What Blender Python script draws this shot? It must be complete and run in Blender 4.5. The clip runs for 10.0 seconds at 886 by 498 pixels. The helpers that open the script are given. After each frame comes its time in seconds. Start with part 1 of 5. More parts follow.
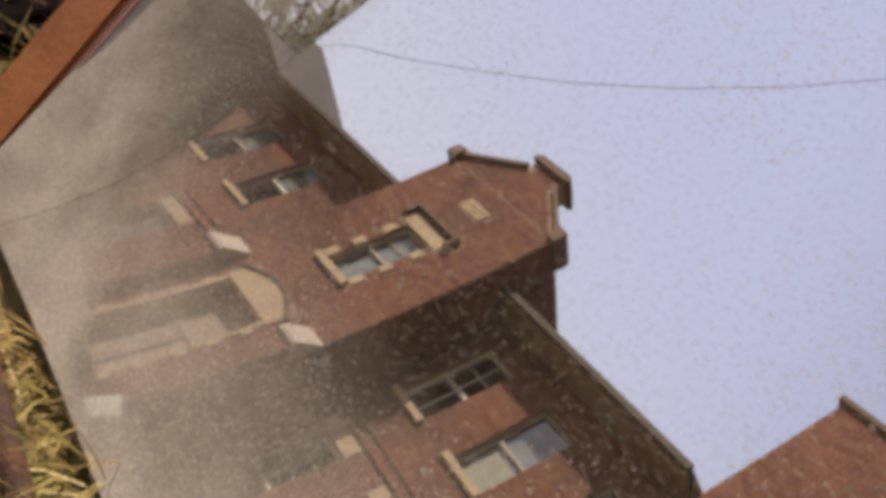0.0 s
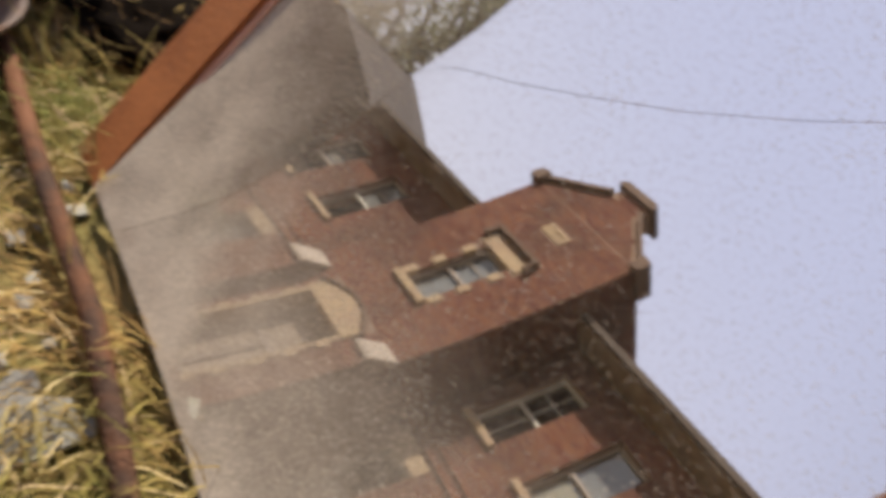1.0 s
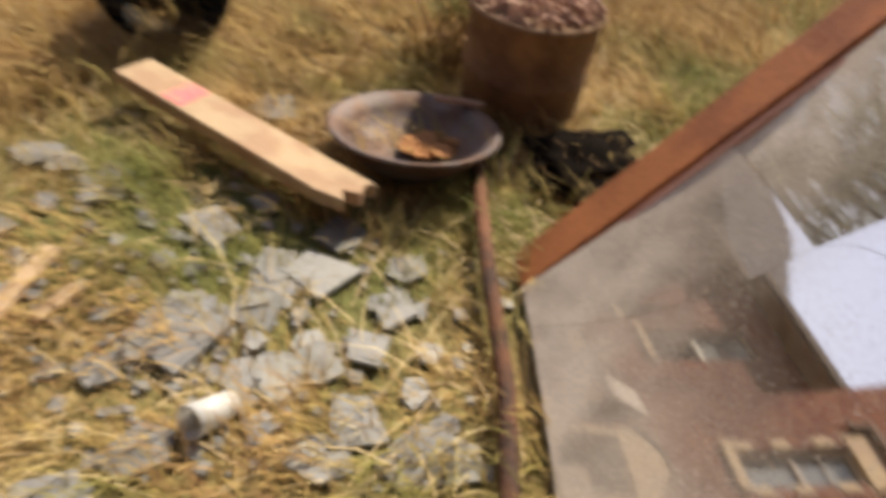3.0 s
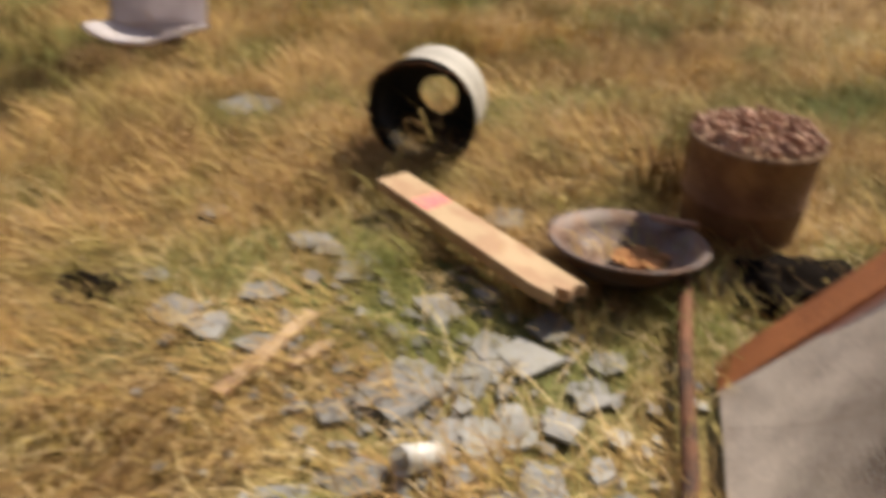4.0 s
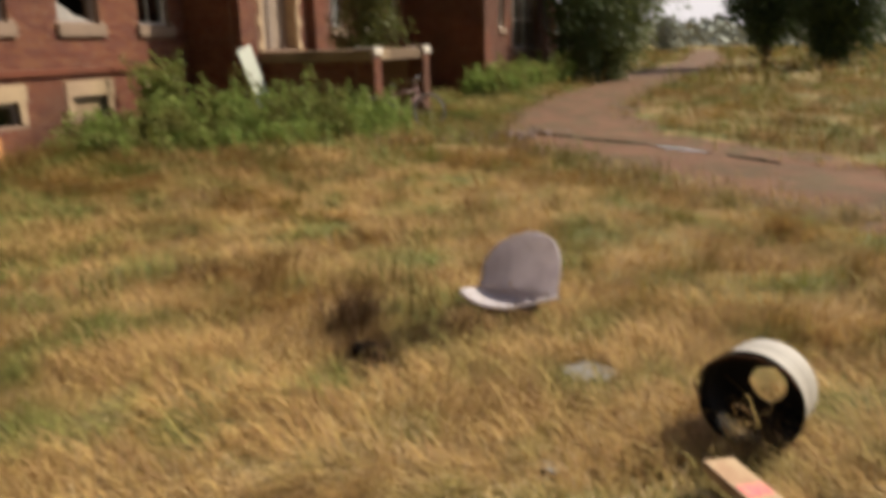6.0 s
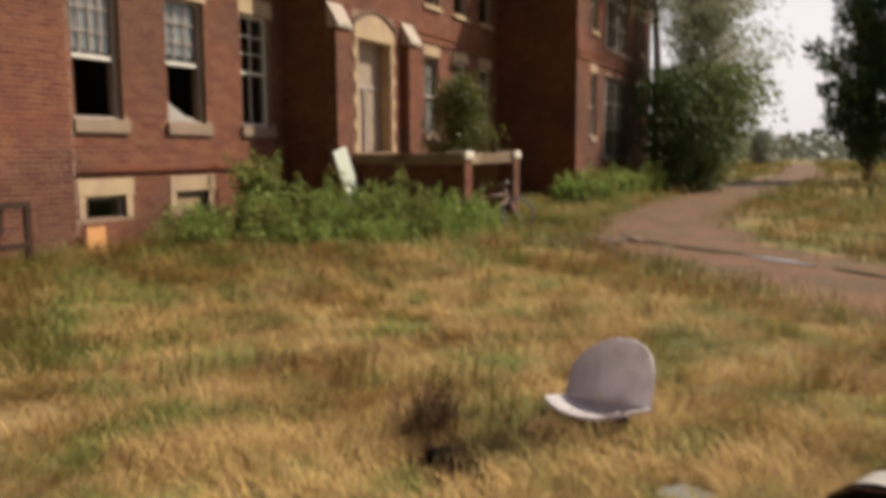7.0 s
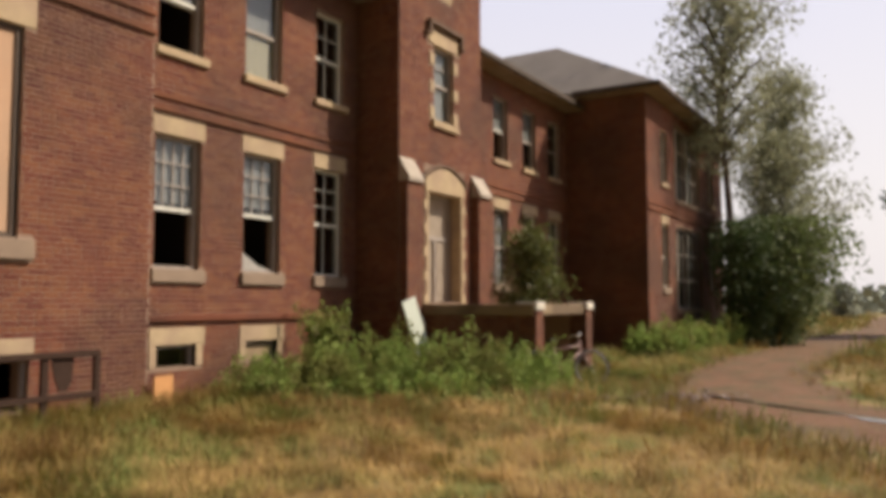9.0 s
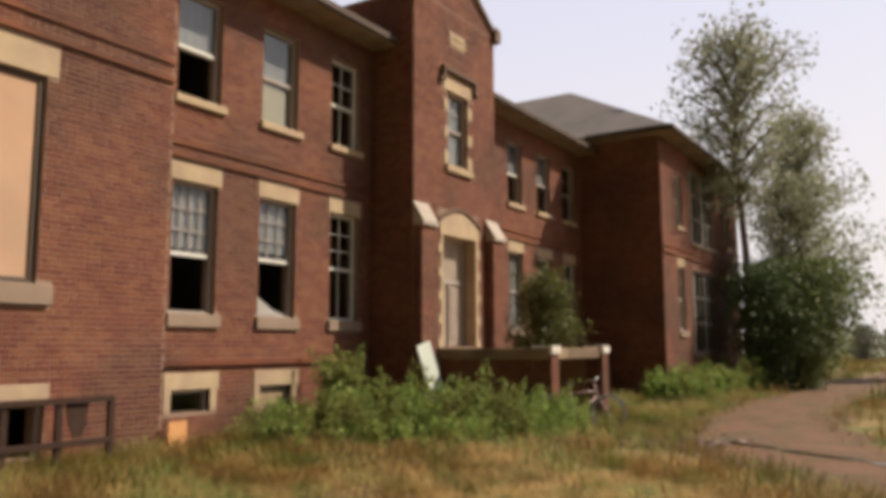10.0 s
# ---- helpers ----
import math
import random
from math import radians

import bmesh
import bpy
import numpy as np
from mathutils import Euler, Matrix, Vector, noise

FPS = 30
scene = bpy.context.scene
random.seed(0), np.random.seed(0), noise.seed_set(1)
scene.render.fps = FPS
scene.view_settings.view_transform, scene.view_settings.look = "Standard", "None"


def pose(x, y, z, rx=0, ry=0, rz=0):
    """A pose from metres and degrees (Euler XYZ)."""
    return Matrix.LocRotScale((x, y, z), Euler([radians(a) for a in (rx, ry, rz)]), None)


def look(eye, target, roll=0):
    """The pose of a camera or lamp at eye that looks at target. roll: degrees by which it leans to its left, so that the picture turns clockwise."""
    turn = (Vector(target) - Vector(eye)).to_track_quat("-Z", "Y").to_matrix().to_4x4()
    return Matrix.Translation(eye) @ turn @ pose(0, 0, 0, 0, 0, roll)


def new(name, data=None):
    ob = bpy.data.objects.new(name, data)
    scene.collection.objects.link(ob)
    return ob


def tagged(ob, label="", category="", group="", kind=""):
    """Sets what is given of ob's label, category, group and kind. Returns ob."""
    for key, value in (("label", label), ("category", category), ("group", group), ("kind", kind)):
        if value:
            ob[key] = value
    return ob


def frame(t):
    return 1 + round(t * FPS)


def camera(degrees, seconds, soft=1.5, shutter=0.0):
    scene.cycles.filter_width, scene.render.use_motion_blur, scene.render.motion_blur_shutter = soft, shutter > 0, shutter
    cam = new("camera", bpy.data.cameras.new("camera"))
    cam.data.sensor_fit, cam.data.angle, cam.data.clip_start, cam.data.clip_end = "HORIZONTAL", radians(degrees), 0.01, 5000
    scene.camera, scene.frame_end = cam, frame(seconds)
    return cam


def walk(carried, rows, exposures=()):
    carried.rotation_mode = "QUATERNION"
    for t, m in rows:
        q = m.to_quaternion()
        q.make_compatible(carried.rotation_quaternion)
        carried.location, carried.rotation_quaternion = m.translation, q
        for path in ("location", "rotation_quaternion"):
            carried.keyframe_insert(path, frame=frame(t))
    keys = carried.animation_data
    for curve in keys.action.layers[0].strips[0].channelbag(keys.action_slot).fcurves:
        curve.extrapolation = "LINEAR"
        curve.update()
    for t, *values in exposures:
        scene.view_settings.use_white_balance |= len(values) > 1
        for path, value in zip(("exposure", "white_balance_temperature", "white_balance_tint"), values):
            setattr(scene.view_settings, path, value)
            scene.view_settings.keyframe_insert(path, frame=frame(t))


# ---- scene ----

cam = camera(57.7, 10.0, soft=5.0, shutter=0.9)
PATH = [
    (0, (0.278, -0.478, 1.151), (0.827, -1.865, -0.181), 23.12),
    (0.5, (0.289, -0.478, 1.140), (0.900, -1.828, -0.204), 22.36),
    (1, (0.298, -0.464, 1.144), (1.034, -1.741, -0.208), 20.24),
    (1.5, (0.292, -0.422, 1.179), (1.175, -1.594, -0.180), 17.41),
    (2, (0.293, -0.373, 1.207), (1.351, -1.401, -0.143), 14.28),
    (2.5, (0.277, -0.298, 1.260), (1.489, -1.163, -0.074), 11.59),
    (2.7, (0.255, -0.261, 1.302), (1.525, -1.046, -0.029), 11.07),
    (3.8, (-0.027, -0.251, 1.293), (1.648, -0.479, 0.223), 2.61),
    (4, (-0.066, -0.251, 1.334), (1.638, -0.368, 0.292), 1.81),
    (4.5, (-0.212, -0.243, 1.435), (1.546, -0.126, 0.489), 0.43),
    (5, (-0.352, -0.246, 1.546), (1.448, 0.085, 0.738), -0.74),
    (5.5, (-0.400, -0.225, 1.589), (1.423, 0.279, 0.940), -0.91),
    (6, (-0.442, -0.227, 1.624), (1.378, 0.439, 1.128), -1.50),
    (6.2, (-0.481, -0.229, 1.651), (1.333, 0.487, 1.206), -1.58),
    (7.3, (-0.146, -0.109, 1.493), (1.622, 0.811, 1.329), -0.10),
    (7.5, (-0.086, -0.088, 1.465), (1.673, 0.858, 1.347), -0.27),
    (8, (-0.021, -0.107, 1.445), (1.715, 0.887, 1.438), -0.25),
    (8.5, (0.034, -0.032, 1.476), (1.758, 0.979, 1.547), -0.19),
    (9, (0.011, 0.022, 1.529), (1.722, 1.048, 1.667), -0.05),
    (9.5, (0.010, -0.012, 1.525), (1.706, 1.029, 1.725), -0.16),
    (10, (0.012, -0.003, 1.540), (1.694, 1.050, 1.785), -0.15),
]
walk(cam, [(t, look(eye, target, roll)) for t, eye, target, roll in PATH], [(0, 0.16), (1.2, 0.26), (2.7, 0.40), (4.0, 0.38), (5.5, 0.26), (7.5, 0.24), (10, 0.24)])

# ---- world, sun ----
SUN = Vector((0.68, -0.73, 0.0)).normalized() * math.cos(radians(44)) + Vector((0, 0, math.sin(radians(44))))
world = bpy.data.worlds.new("sky")
scene.world = world
world.use_nodes = True
wt = world.node_tree
sky = wt.nodes.new("ShaderNodeTexSky")
sky.sky_type = "NISHITA"
sky.sun_disc = False
sky.sun_elevation = radians(44)
sky.sun_rotation = math.atan2(SUN.x, SUN.y)
sky.air_density, sky.dust_density, sky.ozone_density = 1.3, 5.0, 1.0
wt.nodes["Background"].inputs[1].default_value = 0.06
wt.links.new(sky.outputs[0], wt.nodes["Background"].inputs[0])
# the sky is veiled by bright summer haze
haze = wt.nodes.new("ShaderNodeBackground")
# warm white low down, lavender blue higher up
tint = wt.nodes.new("ShaderNodeMix")
tint.data_type = "RGBA"
tint.inputs[6].default_value, tint.inputs[7].default_value = (0.97, 0.90, 0.90, 1), (0.73, 0.74, 0.95, 1)
height = wt.nodes.new("ShaderNodeSeparateXYZ")
climb = wt.nodes.new("ShaderNodeMapRange")
climb.interpolation_type = "SMOOTHSTEP"
climb.inputs[1].default_value, climb.inputs[2].default_value = 0.05, 0.65
wt.links.new(height.outputs["Z"], climb.inputs[0])
wt.links.new(climb.outputs[0], tint.inputs[0])
wt.links.new(tint.outputs[2], haze.inputs[0])
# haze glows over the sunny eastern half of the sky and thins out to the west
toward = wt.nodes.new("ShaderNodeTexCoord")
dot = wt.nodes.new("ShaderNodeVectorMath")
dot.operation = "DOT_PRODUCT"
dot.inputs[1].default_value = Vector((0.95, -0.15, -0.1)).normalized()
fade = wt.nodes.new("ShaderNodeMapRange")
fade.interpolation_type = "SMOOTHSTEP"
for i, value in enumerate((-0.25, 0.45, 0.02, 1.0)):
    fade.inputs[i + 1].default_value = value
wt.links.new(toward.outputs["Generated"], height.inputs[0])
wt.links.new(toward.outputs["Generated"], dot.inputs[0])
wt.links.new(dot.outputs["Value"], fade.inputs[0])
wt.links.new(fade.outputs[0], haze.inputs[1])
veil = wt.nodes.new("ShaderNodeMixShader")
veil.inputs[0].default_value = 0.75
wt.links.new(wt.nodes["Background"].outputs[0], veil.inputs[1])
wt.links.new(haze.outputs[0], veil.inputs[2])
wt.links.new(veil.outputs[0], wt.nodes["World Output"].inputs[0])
sun_data = bpy.data.lights.new("sun", "SUN")
sun_data.energy, sun_data.angle, sun_data.color = 5.0, radians(0.8), (1.0, 0.87, 0.68)
sun = new("sun", sun_data)
sun.matrix_world = look((0, 0, 0), -SUN)


# ---- materials ----
def material(name, base, rough=0.8, var=0.25, scale=6.0, fine=60.0, bump=0.3, metal=0.0, island=0.0, objrand=0.0, spec=0.3, second=None, mixscale=3.0, mixlow=0.45, mixhigh=0.6, bumpdist=0.01, subsurf=0.0):
    """Principled material: two scales of noise, optional second colour in patches, optional variation by piece."""
    m = bpy.data.materials.new(name)
    m.use_nodes = True
    nt = m.node_tree
    N, L = nt.nodes, nt.links
    bsdf = N["Principled BSDF"]
    bsdf.inputs["Roughness"].default_value = rough
    bsdf.inputs["Metallic"].default_value = metal
    bsdf.inputs["Specular IOR Level"].default_value = spec
    geo = N.new("ShaderNodeNewGeometry")

    def noise_tex(s, detail=4.0):
        n = N.new("ShaderNodeTexNoise")
        n.inputs["Scale"].default_value = s
        n.inputs["Detail"].default_value = detail
        L.new(geo.outputs["Position"], n.inputs["Vector"])
        return n.outputs["Fac"]

    def mix(fac, a, b):
        x = N.new("ShaderNodeMix")
        x.data_type = "RGBA"
        for sock, val in ((x.inputs[0], fac), (x.inputs[6], a), (x.inputs[7], b)):
            if isinstance(val, (tuple, float, int)):
                sock.default_value = (*val, 1.0) if isinstance(val, tuple) else val
            else:
                L.new(val, sock)
        return x.outputs[2]

    def ramp(fac, lo, hi):
        r = N.new("ShaderNodeMapRange")
        r.inputs[1].default_value, r.inputs[2].default_value = lo, hi
        L.new(fac, r.inputs[0])
        return r.outputs[0]

    col = base
    if second:
        col = mix(ramp(noise_tex(mixscale), mixlow, mixhigh), base, second)
    hsv = N.new("ShaderNodeHueSaturation")
    if isinstance(col, tuple):
        hsv.inputs["Color"].default_value = (*col, 1)
    else:
        L.new(col, hsv.inputs["Color"])
    add = N.new("ShaderNodeMath")
    add.operation = "MULTIPLY_ADD"
    L.new(ramp(noise_tex(scale), 0.3, 0.7), add.inputs[0])
    add.inputs[1].default_value, add.inputs[2].default_value = var, 1 - var
    add2 = N.new("ShaderNodeMath")
    add2.operation = "MULTIPLY_ADD"
    L.new(ramp(noise_tex(fine), 0.3, 0.7), add2.inputs[0])
    add2.inputs[1].default_value = var
    L.new(add.outputs[0], add2.inputs[2])
    val = add2.outputs[0]
    if island or objrand:
        if island:
            rnd = geo.outputs["Random Per Island"]
            amount = island
        else:
            oi = N.new("ShaderNodeObjectInfo")
            rnd = oi.outputs["Random"]
            amount = objrand
        add3 = N.new("ShaderNodeMath")
        add3.operation = "MULTIPLY_ADD"
        L.new(rnd, add3.inputs[0])
        add3.inputs[1].default_value = amount
        L.new(val, add3.inputs[2])
        sub = N.new("ShaderNodeMath")
        sub.operation = "SUBTRACT"
        L.new(add3.outputs[0], sub.inputs[0])
        sub.inputs[1].default_value = amount / 2
        val = sub.outputs[0]
        hue = N.new("ShaderNodeMath")
        hue.operation = "MULTIPLY_ADD"
        L.new(rnd, hue.inputs[0])
        hue.inputs[1].default_value, hue.inputs[2].default_value = 0.05 * amount, 0.5 - 0.025 * amount
        L.new(hue.outputs[0], hsv.inputs["Hue"])
    L.new(val, hsv.inputs["Value"])
    L.new(hsv.outputs[0], bsdf.inputs["Base Color"])
    if bump:
        b = N.new("ShaderNodeBump")
        b.inputs["Strength"].default_value = bump
        b.inputs["Distance"].default_value = bumpdist
        L.new(noise_tex(fine, 6.0), b.inputs["Height"])
        L.new(b.outputs[0], bsdf.inputs["Normal"])
    if subsurf:
        t = N.new("ShaderNodeBsdfTranslucent")
        L.new(hsv.outputs[0], t.inputs["Color"])
        ms = N.new("ShaderNodeMixShader")
        ms.inputs[0].default_value = subsurf
        L.new(bsdf.outputs[0], ms.inputs[1])
        L.new(t.outputs[0], ms.inputs[2])
        L.new(ms.outputs[0], N["Material Output"].inputs[0])
    return m


BRICK = (0.172, 0.055, 0.031)
M_BRICK = material("brick", BRICK, 0.85, 0.22, 0.7, 90, 0.4, island=0.5, second=(0.108, 0.039, 0.025), mixscale=0.5)
M_BRICK_ONE = material("brick_single", BRICK, 0.85, 0.22, 0.7, 90, 0.4, objrand=0.5, second=(0.108, 0.039, 0.025), mixscale=0.5)
M_MORTAR = material("mortar", (0.275, 0.188, 0.142), 0.95, 0.2, 1.2, 120, 0.3)
M_STONE = material("limestone", (0.437, 0.328, 0.211), 0.85, 0.2, 3, 70, 0.3, second=(0.40, 0.29, 0.20), mixscale=1.6)
M_SILL = material("grey_sill_stone", (0.281, 0.204, 0.153), 0.85, 0.2, 3, 70, 0.3)
M_DARKSTONE = material("dark_moulding", (0.14, 0.085, 0.06), 0.8, 0.25, 3, 60, 0.3)
M_CONCRETE = material("porch_concrete", (0.30, 0.22, 0.14), 0.9, 0.25, 2, 60, 0.4, second=(0.17, 0.12, 0.08), mixscale=1.2)
M_FRAME = material("weathered_window_paint", (0.34, 0.29, 0.26), 0.6, 0.2, 5, 80, 0.2)
M_WHITE = material("white_paint", (0.612, 0.595, 0.544), 0.55, 0.12, 5, 80, 0.15)
M_CLOTH = material("pale_curtain", (0.50, 0.48, 0.46), 0.9, 0.2, 4, 40, 0.5, subsurf=0.3)
M_CREAM = material("cream_blind", (0.58, 0.50, 0.35), 0.9, 0.12, 4, 60, 0.3)
M_PLY = material("sun_bleached_plywood", (0.49, 0.30, 0.195), 0.8, 0.15, 1.2, 50, 0.2, second=(0.44, 0.30, 0.21), mixscale=0.9, mixlow=0.4, mixhigh=0.75)
M_ORANGE = material("orange_board", (0.600, 0.304, 0.128), 0.8, 0.12, 3, 60, 0.2)
# near-black room surfaces: the shade indoors is put into their colour
M_ROOM_SHADE = material("interior_shade", (0.05, 0.042, 0.038), 0.95, 0.2, 2, 30, 0.1)
M_ROOF = material("grey_shingle", (0.235, 0.205, 0.195), 0.9, 0.2, 0.8, 40, 0.5, island=0.35)
M_SOFFIT = material("brown_soffit", (0.085, 0.062, 0.050), 0.8, 0.2, 2, 40, 0.2)
M_SOFFIT_PALE = material("tan_soffit_paint", (0.29, 0.235, 0.18), 0.8, 0.25, 2, 40, 0.2, second=(0.24, 0.18, 0.13), mixscale=1.5)
M_RUST = material("rusty_steel", (0.17, 0.075, 0.04), 0.8, 0.3, 8, 120, 0.6, second=(0.07, 0.04, 0.03), mixscale=9)
M_RAIL = material("dark_rusted_bars", (0.042, 0.021, 0.014), 0.85, 0.3, 8, 120, 0.5)
M_GREY_PLASTIC = material("grey_plastic", (0.80, 0.76, 0.79), 0.5, 0.10, 5, 90, 0.1, spec=0.4, second=(0.70, 0.66, 0.69), mixscale=7, subsurf=0.45)
M_BLACK = material("soot_black", (0.012, 0.011, 0.011), 0.7, 0.3, 9, 90, 0.3)
M_CAPWHITE = material("flaking_white_paint", (0.62, 0.57, 0.50), 0.7, 0.2, 8, 90, 0.3)
M_OFFWHITE = material("dirty_white_enamel", (0.37, 0.35, 0.315), 0.5, 0.2, 8, 90, 0.2)
M_PLANK = material("pale_pine", (0.528, 0.387, 0.246), 0.8, 0.18, 5, 90, 0.3, second=(0.46, 0.30, 0.19), mixscale=9)
M_PINK = material("pink_spray_paint", (0.80, 0.22, 0.24), 0.7, 0.15, 20, 120, 0.2, second=(0.70, 0.36, 0.25), mixscale=30)
M_PAN = material("dark_steel_pan", (0.135, 0.105, 0.10), 0.55, 0.25, 9, 110, 0.25, metal=0.25, second=(0.14, 0.08, 0.055), mixscale=12)
M_RUSTFLAKE = material("rust_flakes", (0.36, 0.17, 0.07), 0.9, 0.3, 20, 160, 0.8)
M_TUB = material("rusty_brown_tub", (0.27, 0.165, 0.095), 0.75, 0.3, 6, 60, 0.6, second=(0.17, 0.10, 0.065), mixscale=5)
M_CHIPS = material("bark_chips", (0.47, 0.30, 0.23), 0.95, 0.3, 20, 90, 0.8, objrand=0.6)
M_WOODFRAME = material("varnished_orange_wood", (0.52, 0.20, 0.075), 0.5, 0.25, 5, 90, 0.2, spec=0.4, second=(0.38, 0.14, 0.055), mixscale=6)
M_PINKEDGE = material("stripped_wood_edge", (0.55, 0.30, 0.22), 0.7, 0.2, 8, 90, 0.2)
M_SLATE = material("pale_plaster_shard", (0.265, 0.26, 0.25), 0.5, 0.2, 14, 90, 0.3, objrand=0.6, second=(0.23, 0.225, 0.20), mixscale=9, spec=0.5)
# near-black lumps; by the mirror and near the chair it stands for shadow
M_LUMP_BLACK = material("lump_black", (0.009, 0.007, 0.006), 1.0, 0.4, 10, 90, 0.5, spec=0.02)
M_CHROME = material("dull_chrome", (0.6, 0.6, 0.62), 0.3, 0.1, 9, 90, 0.05, metal=1.0)
M_TYRE = material("bike_tyre", (0.17, 0.15, 0.15), 0.8, 0.2, 9, 90, 0.2)
M_BIKE = material("faded_bike_paint", (0.50, 0.33, 0.32), 0.5, 0.2, 9, 90, 0.1)
M_MINT = material("mint_white_board", (0.72, 0.76, 0.68), 0.6, 0.1, 2, 60, 0.1)
M_BARK = material("tree_bark", (0.13, 0.10, 0.08), 0.95, 0.3, 4, 30, 0.8)
# poplar grey-green, lightened and desaturated to carry the haze in its colour
M_LEAF = material("grey_green_leaves", (0.37, 0.38, 0.27), 0.7, 0.25, 1.0, 20, 0.0, spec=0.15, island=0.4, subsurf=0.3)
M_LEAF_MID = material("mid_green_leaves", (0.17, 0.21, 0.085), 0.6, 0.25, 1.0, 20, 0.0, island=0.6, subsurf=0.3)
M_LEAF_DARK = material("dark_leaves", (0.075, 0.11, 0.042), 0.6, 0.25, 1.0, 20, 0.0, island=0.6, subsurf=0.25)
M_WEED = material("weed_leaves", (0.26, 0.34, 0.095), 0.7, 0.25, 1.3, 20, 0.0, spec=0.15, island=0.5, subsurf=0.4, second=(0.22, 0.22, 0.07), mixscale=1.2)
M_SHRUB = material("shrub_leaves", (0.15, 0.165, 0.055), 0.6, 0.25, 1.3, 20, 0.0, island=0.6, subsurf=0.3)
# far foliage: the haze of distance is put into this pale grey-green
M_FAR = material("haze_tinted_far_trees", (0.40, 0.43, 0.39), 0.9, 0.2, 0.2, 2, 0.0, island=0.4)
M_GRASS = material("dry_grass_blades", (0.475, 0.312, 0.125), 0.75, 0.22, 0.8, 7, 0.0, island=0.7, subsurf=0.25, second=(0.19, 0.20, 0.05), mixscale=1.7, mixlow=0.48, mixhigh=0.66)
M_GRASS_FAR = material("meadow_blades", (0.330, 0.200, 0.070), 0.8, 0.22, 0.5, 6, 0.0, island=0.7, subsurf=0.25, second=(0.165, 0.20, 0.05), mixscale=0.9, mixlow=0.40, mixhigh=0.62)
M_TUSSOCK = material("tussock_blades", (0.33, 0.21, 0.078), 0.8, 0.22, 0.8, 7, 0.0, island=0.7, subsurf=0.25, second=(0.20, 0.19, 0.055), mixscale=1.4)
M_GROUND = material("thatch_ground", (0.284, 0.194, 0.086), 0.95, 0.35, 1.2, 26, 1.0, second=(0.15, 0.155, 0.05), mixscale=0.8, bumpdist=0.03)
M_ROAD = material("dirt_track", (0.172, 0.092, 0.056), 0.95, 0.3, 0.9, 18, 0.9, second=(0.115, 0.082, 0.046), mixscale=1.3, bumpdist=0.04)
M_MUD = material("wet_mud", (0.15, 0.092, 0.07), 0.55, 0.3, 3, 25, 0.7, spec=0.5)
M_PUDDLE = material("puddle_water", (0.05, 0.036, 0.03), 0.12, 0.2, 3, 25, 0.08, spec=0.6)


def glass_material(name, tint, fac_low=0.06):
    m = bpy.data.materials.new(name)
    m.use_nodes = True
    N, L = m.node_tree.nodes, m.node_tree.links
    N.remove(N["Principled BSDF"])
    tr, gl, mx = N.new("ShaderNodeBsdfTransparent"), N.new("ShaderNodeBsdfGlossy"), N.new("ShaderNodeMixShader")
    tr.inputs[0].default_value = (*tint, 1)
    gl.inputs["Roughness"].default_value = 0.06
    mx.inputs[0].default_value = fac_low
    L.new(tr.outputs[0], mx.inputs[1])
    L.new(gl.outputs[0], mx.inputs[2])
    L.new(mx.outputs[0], N["Material Output"].inputs[0])
    return m


M_GLASS = glass_material("old_window_glass", (0.75, 0.78, 0.8))
M_CUP = material("white_cup_plastic", (0.85, 0.84, 0.82), 0.3, 0.05, 20, 90, 0.0, spec=0.5, subsurf=0.35)


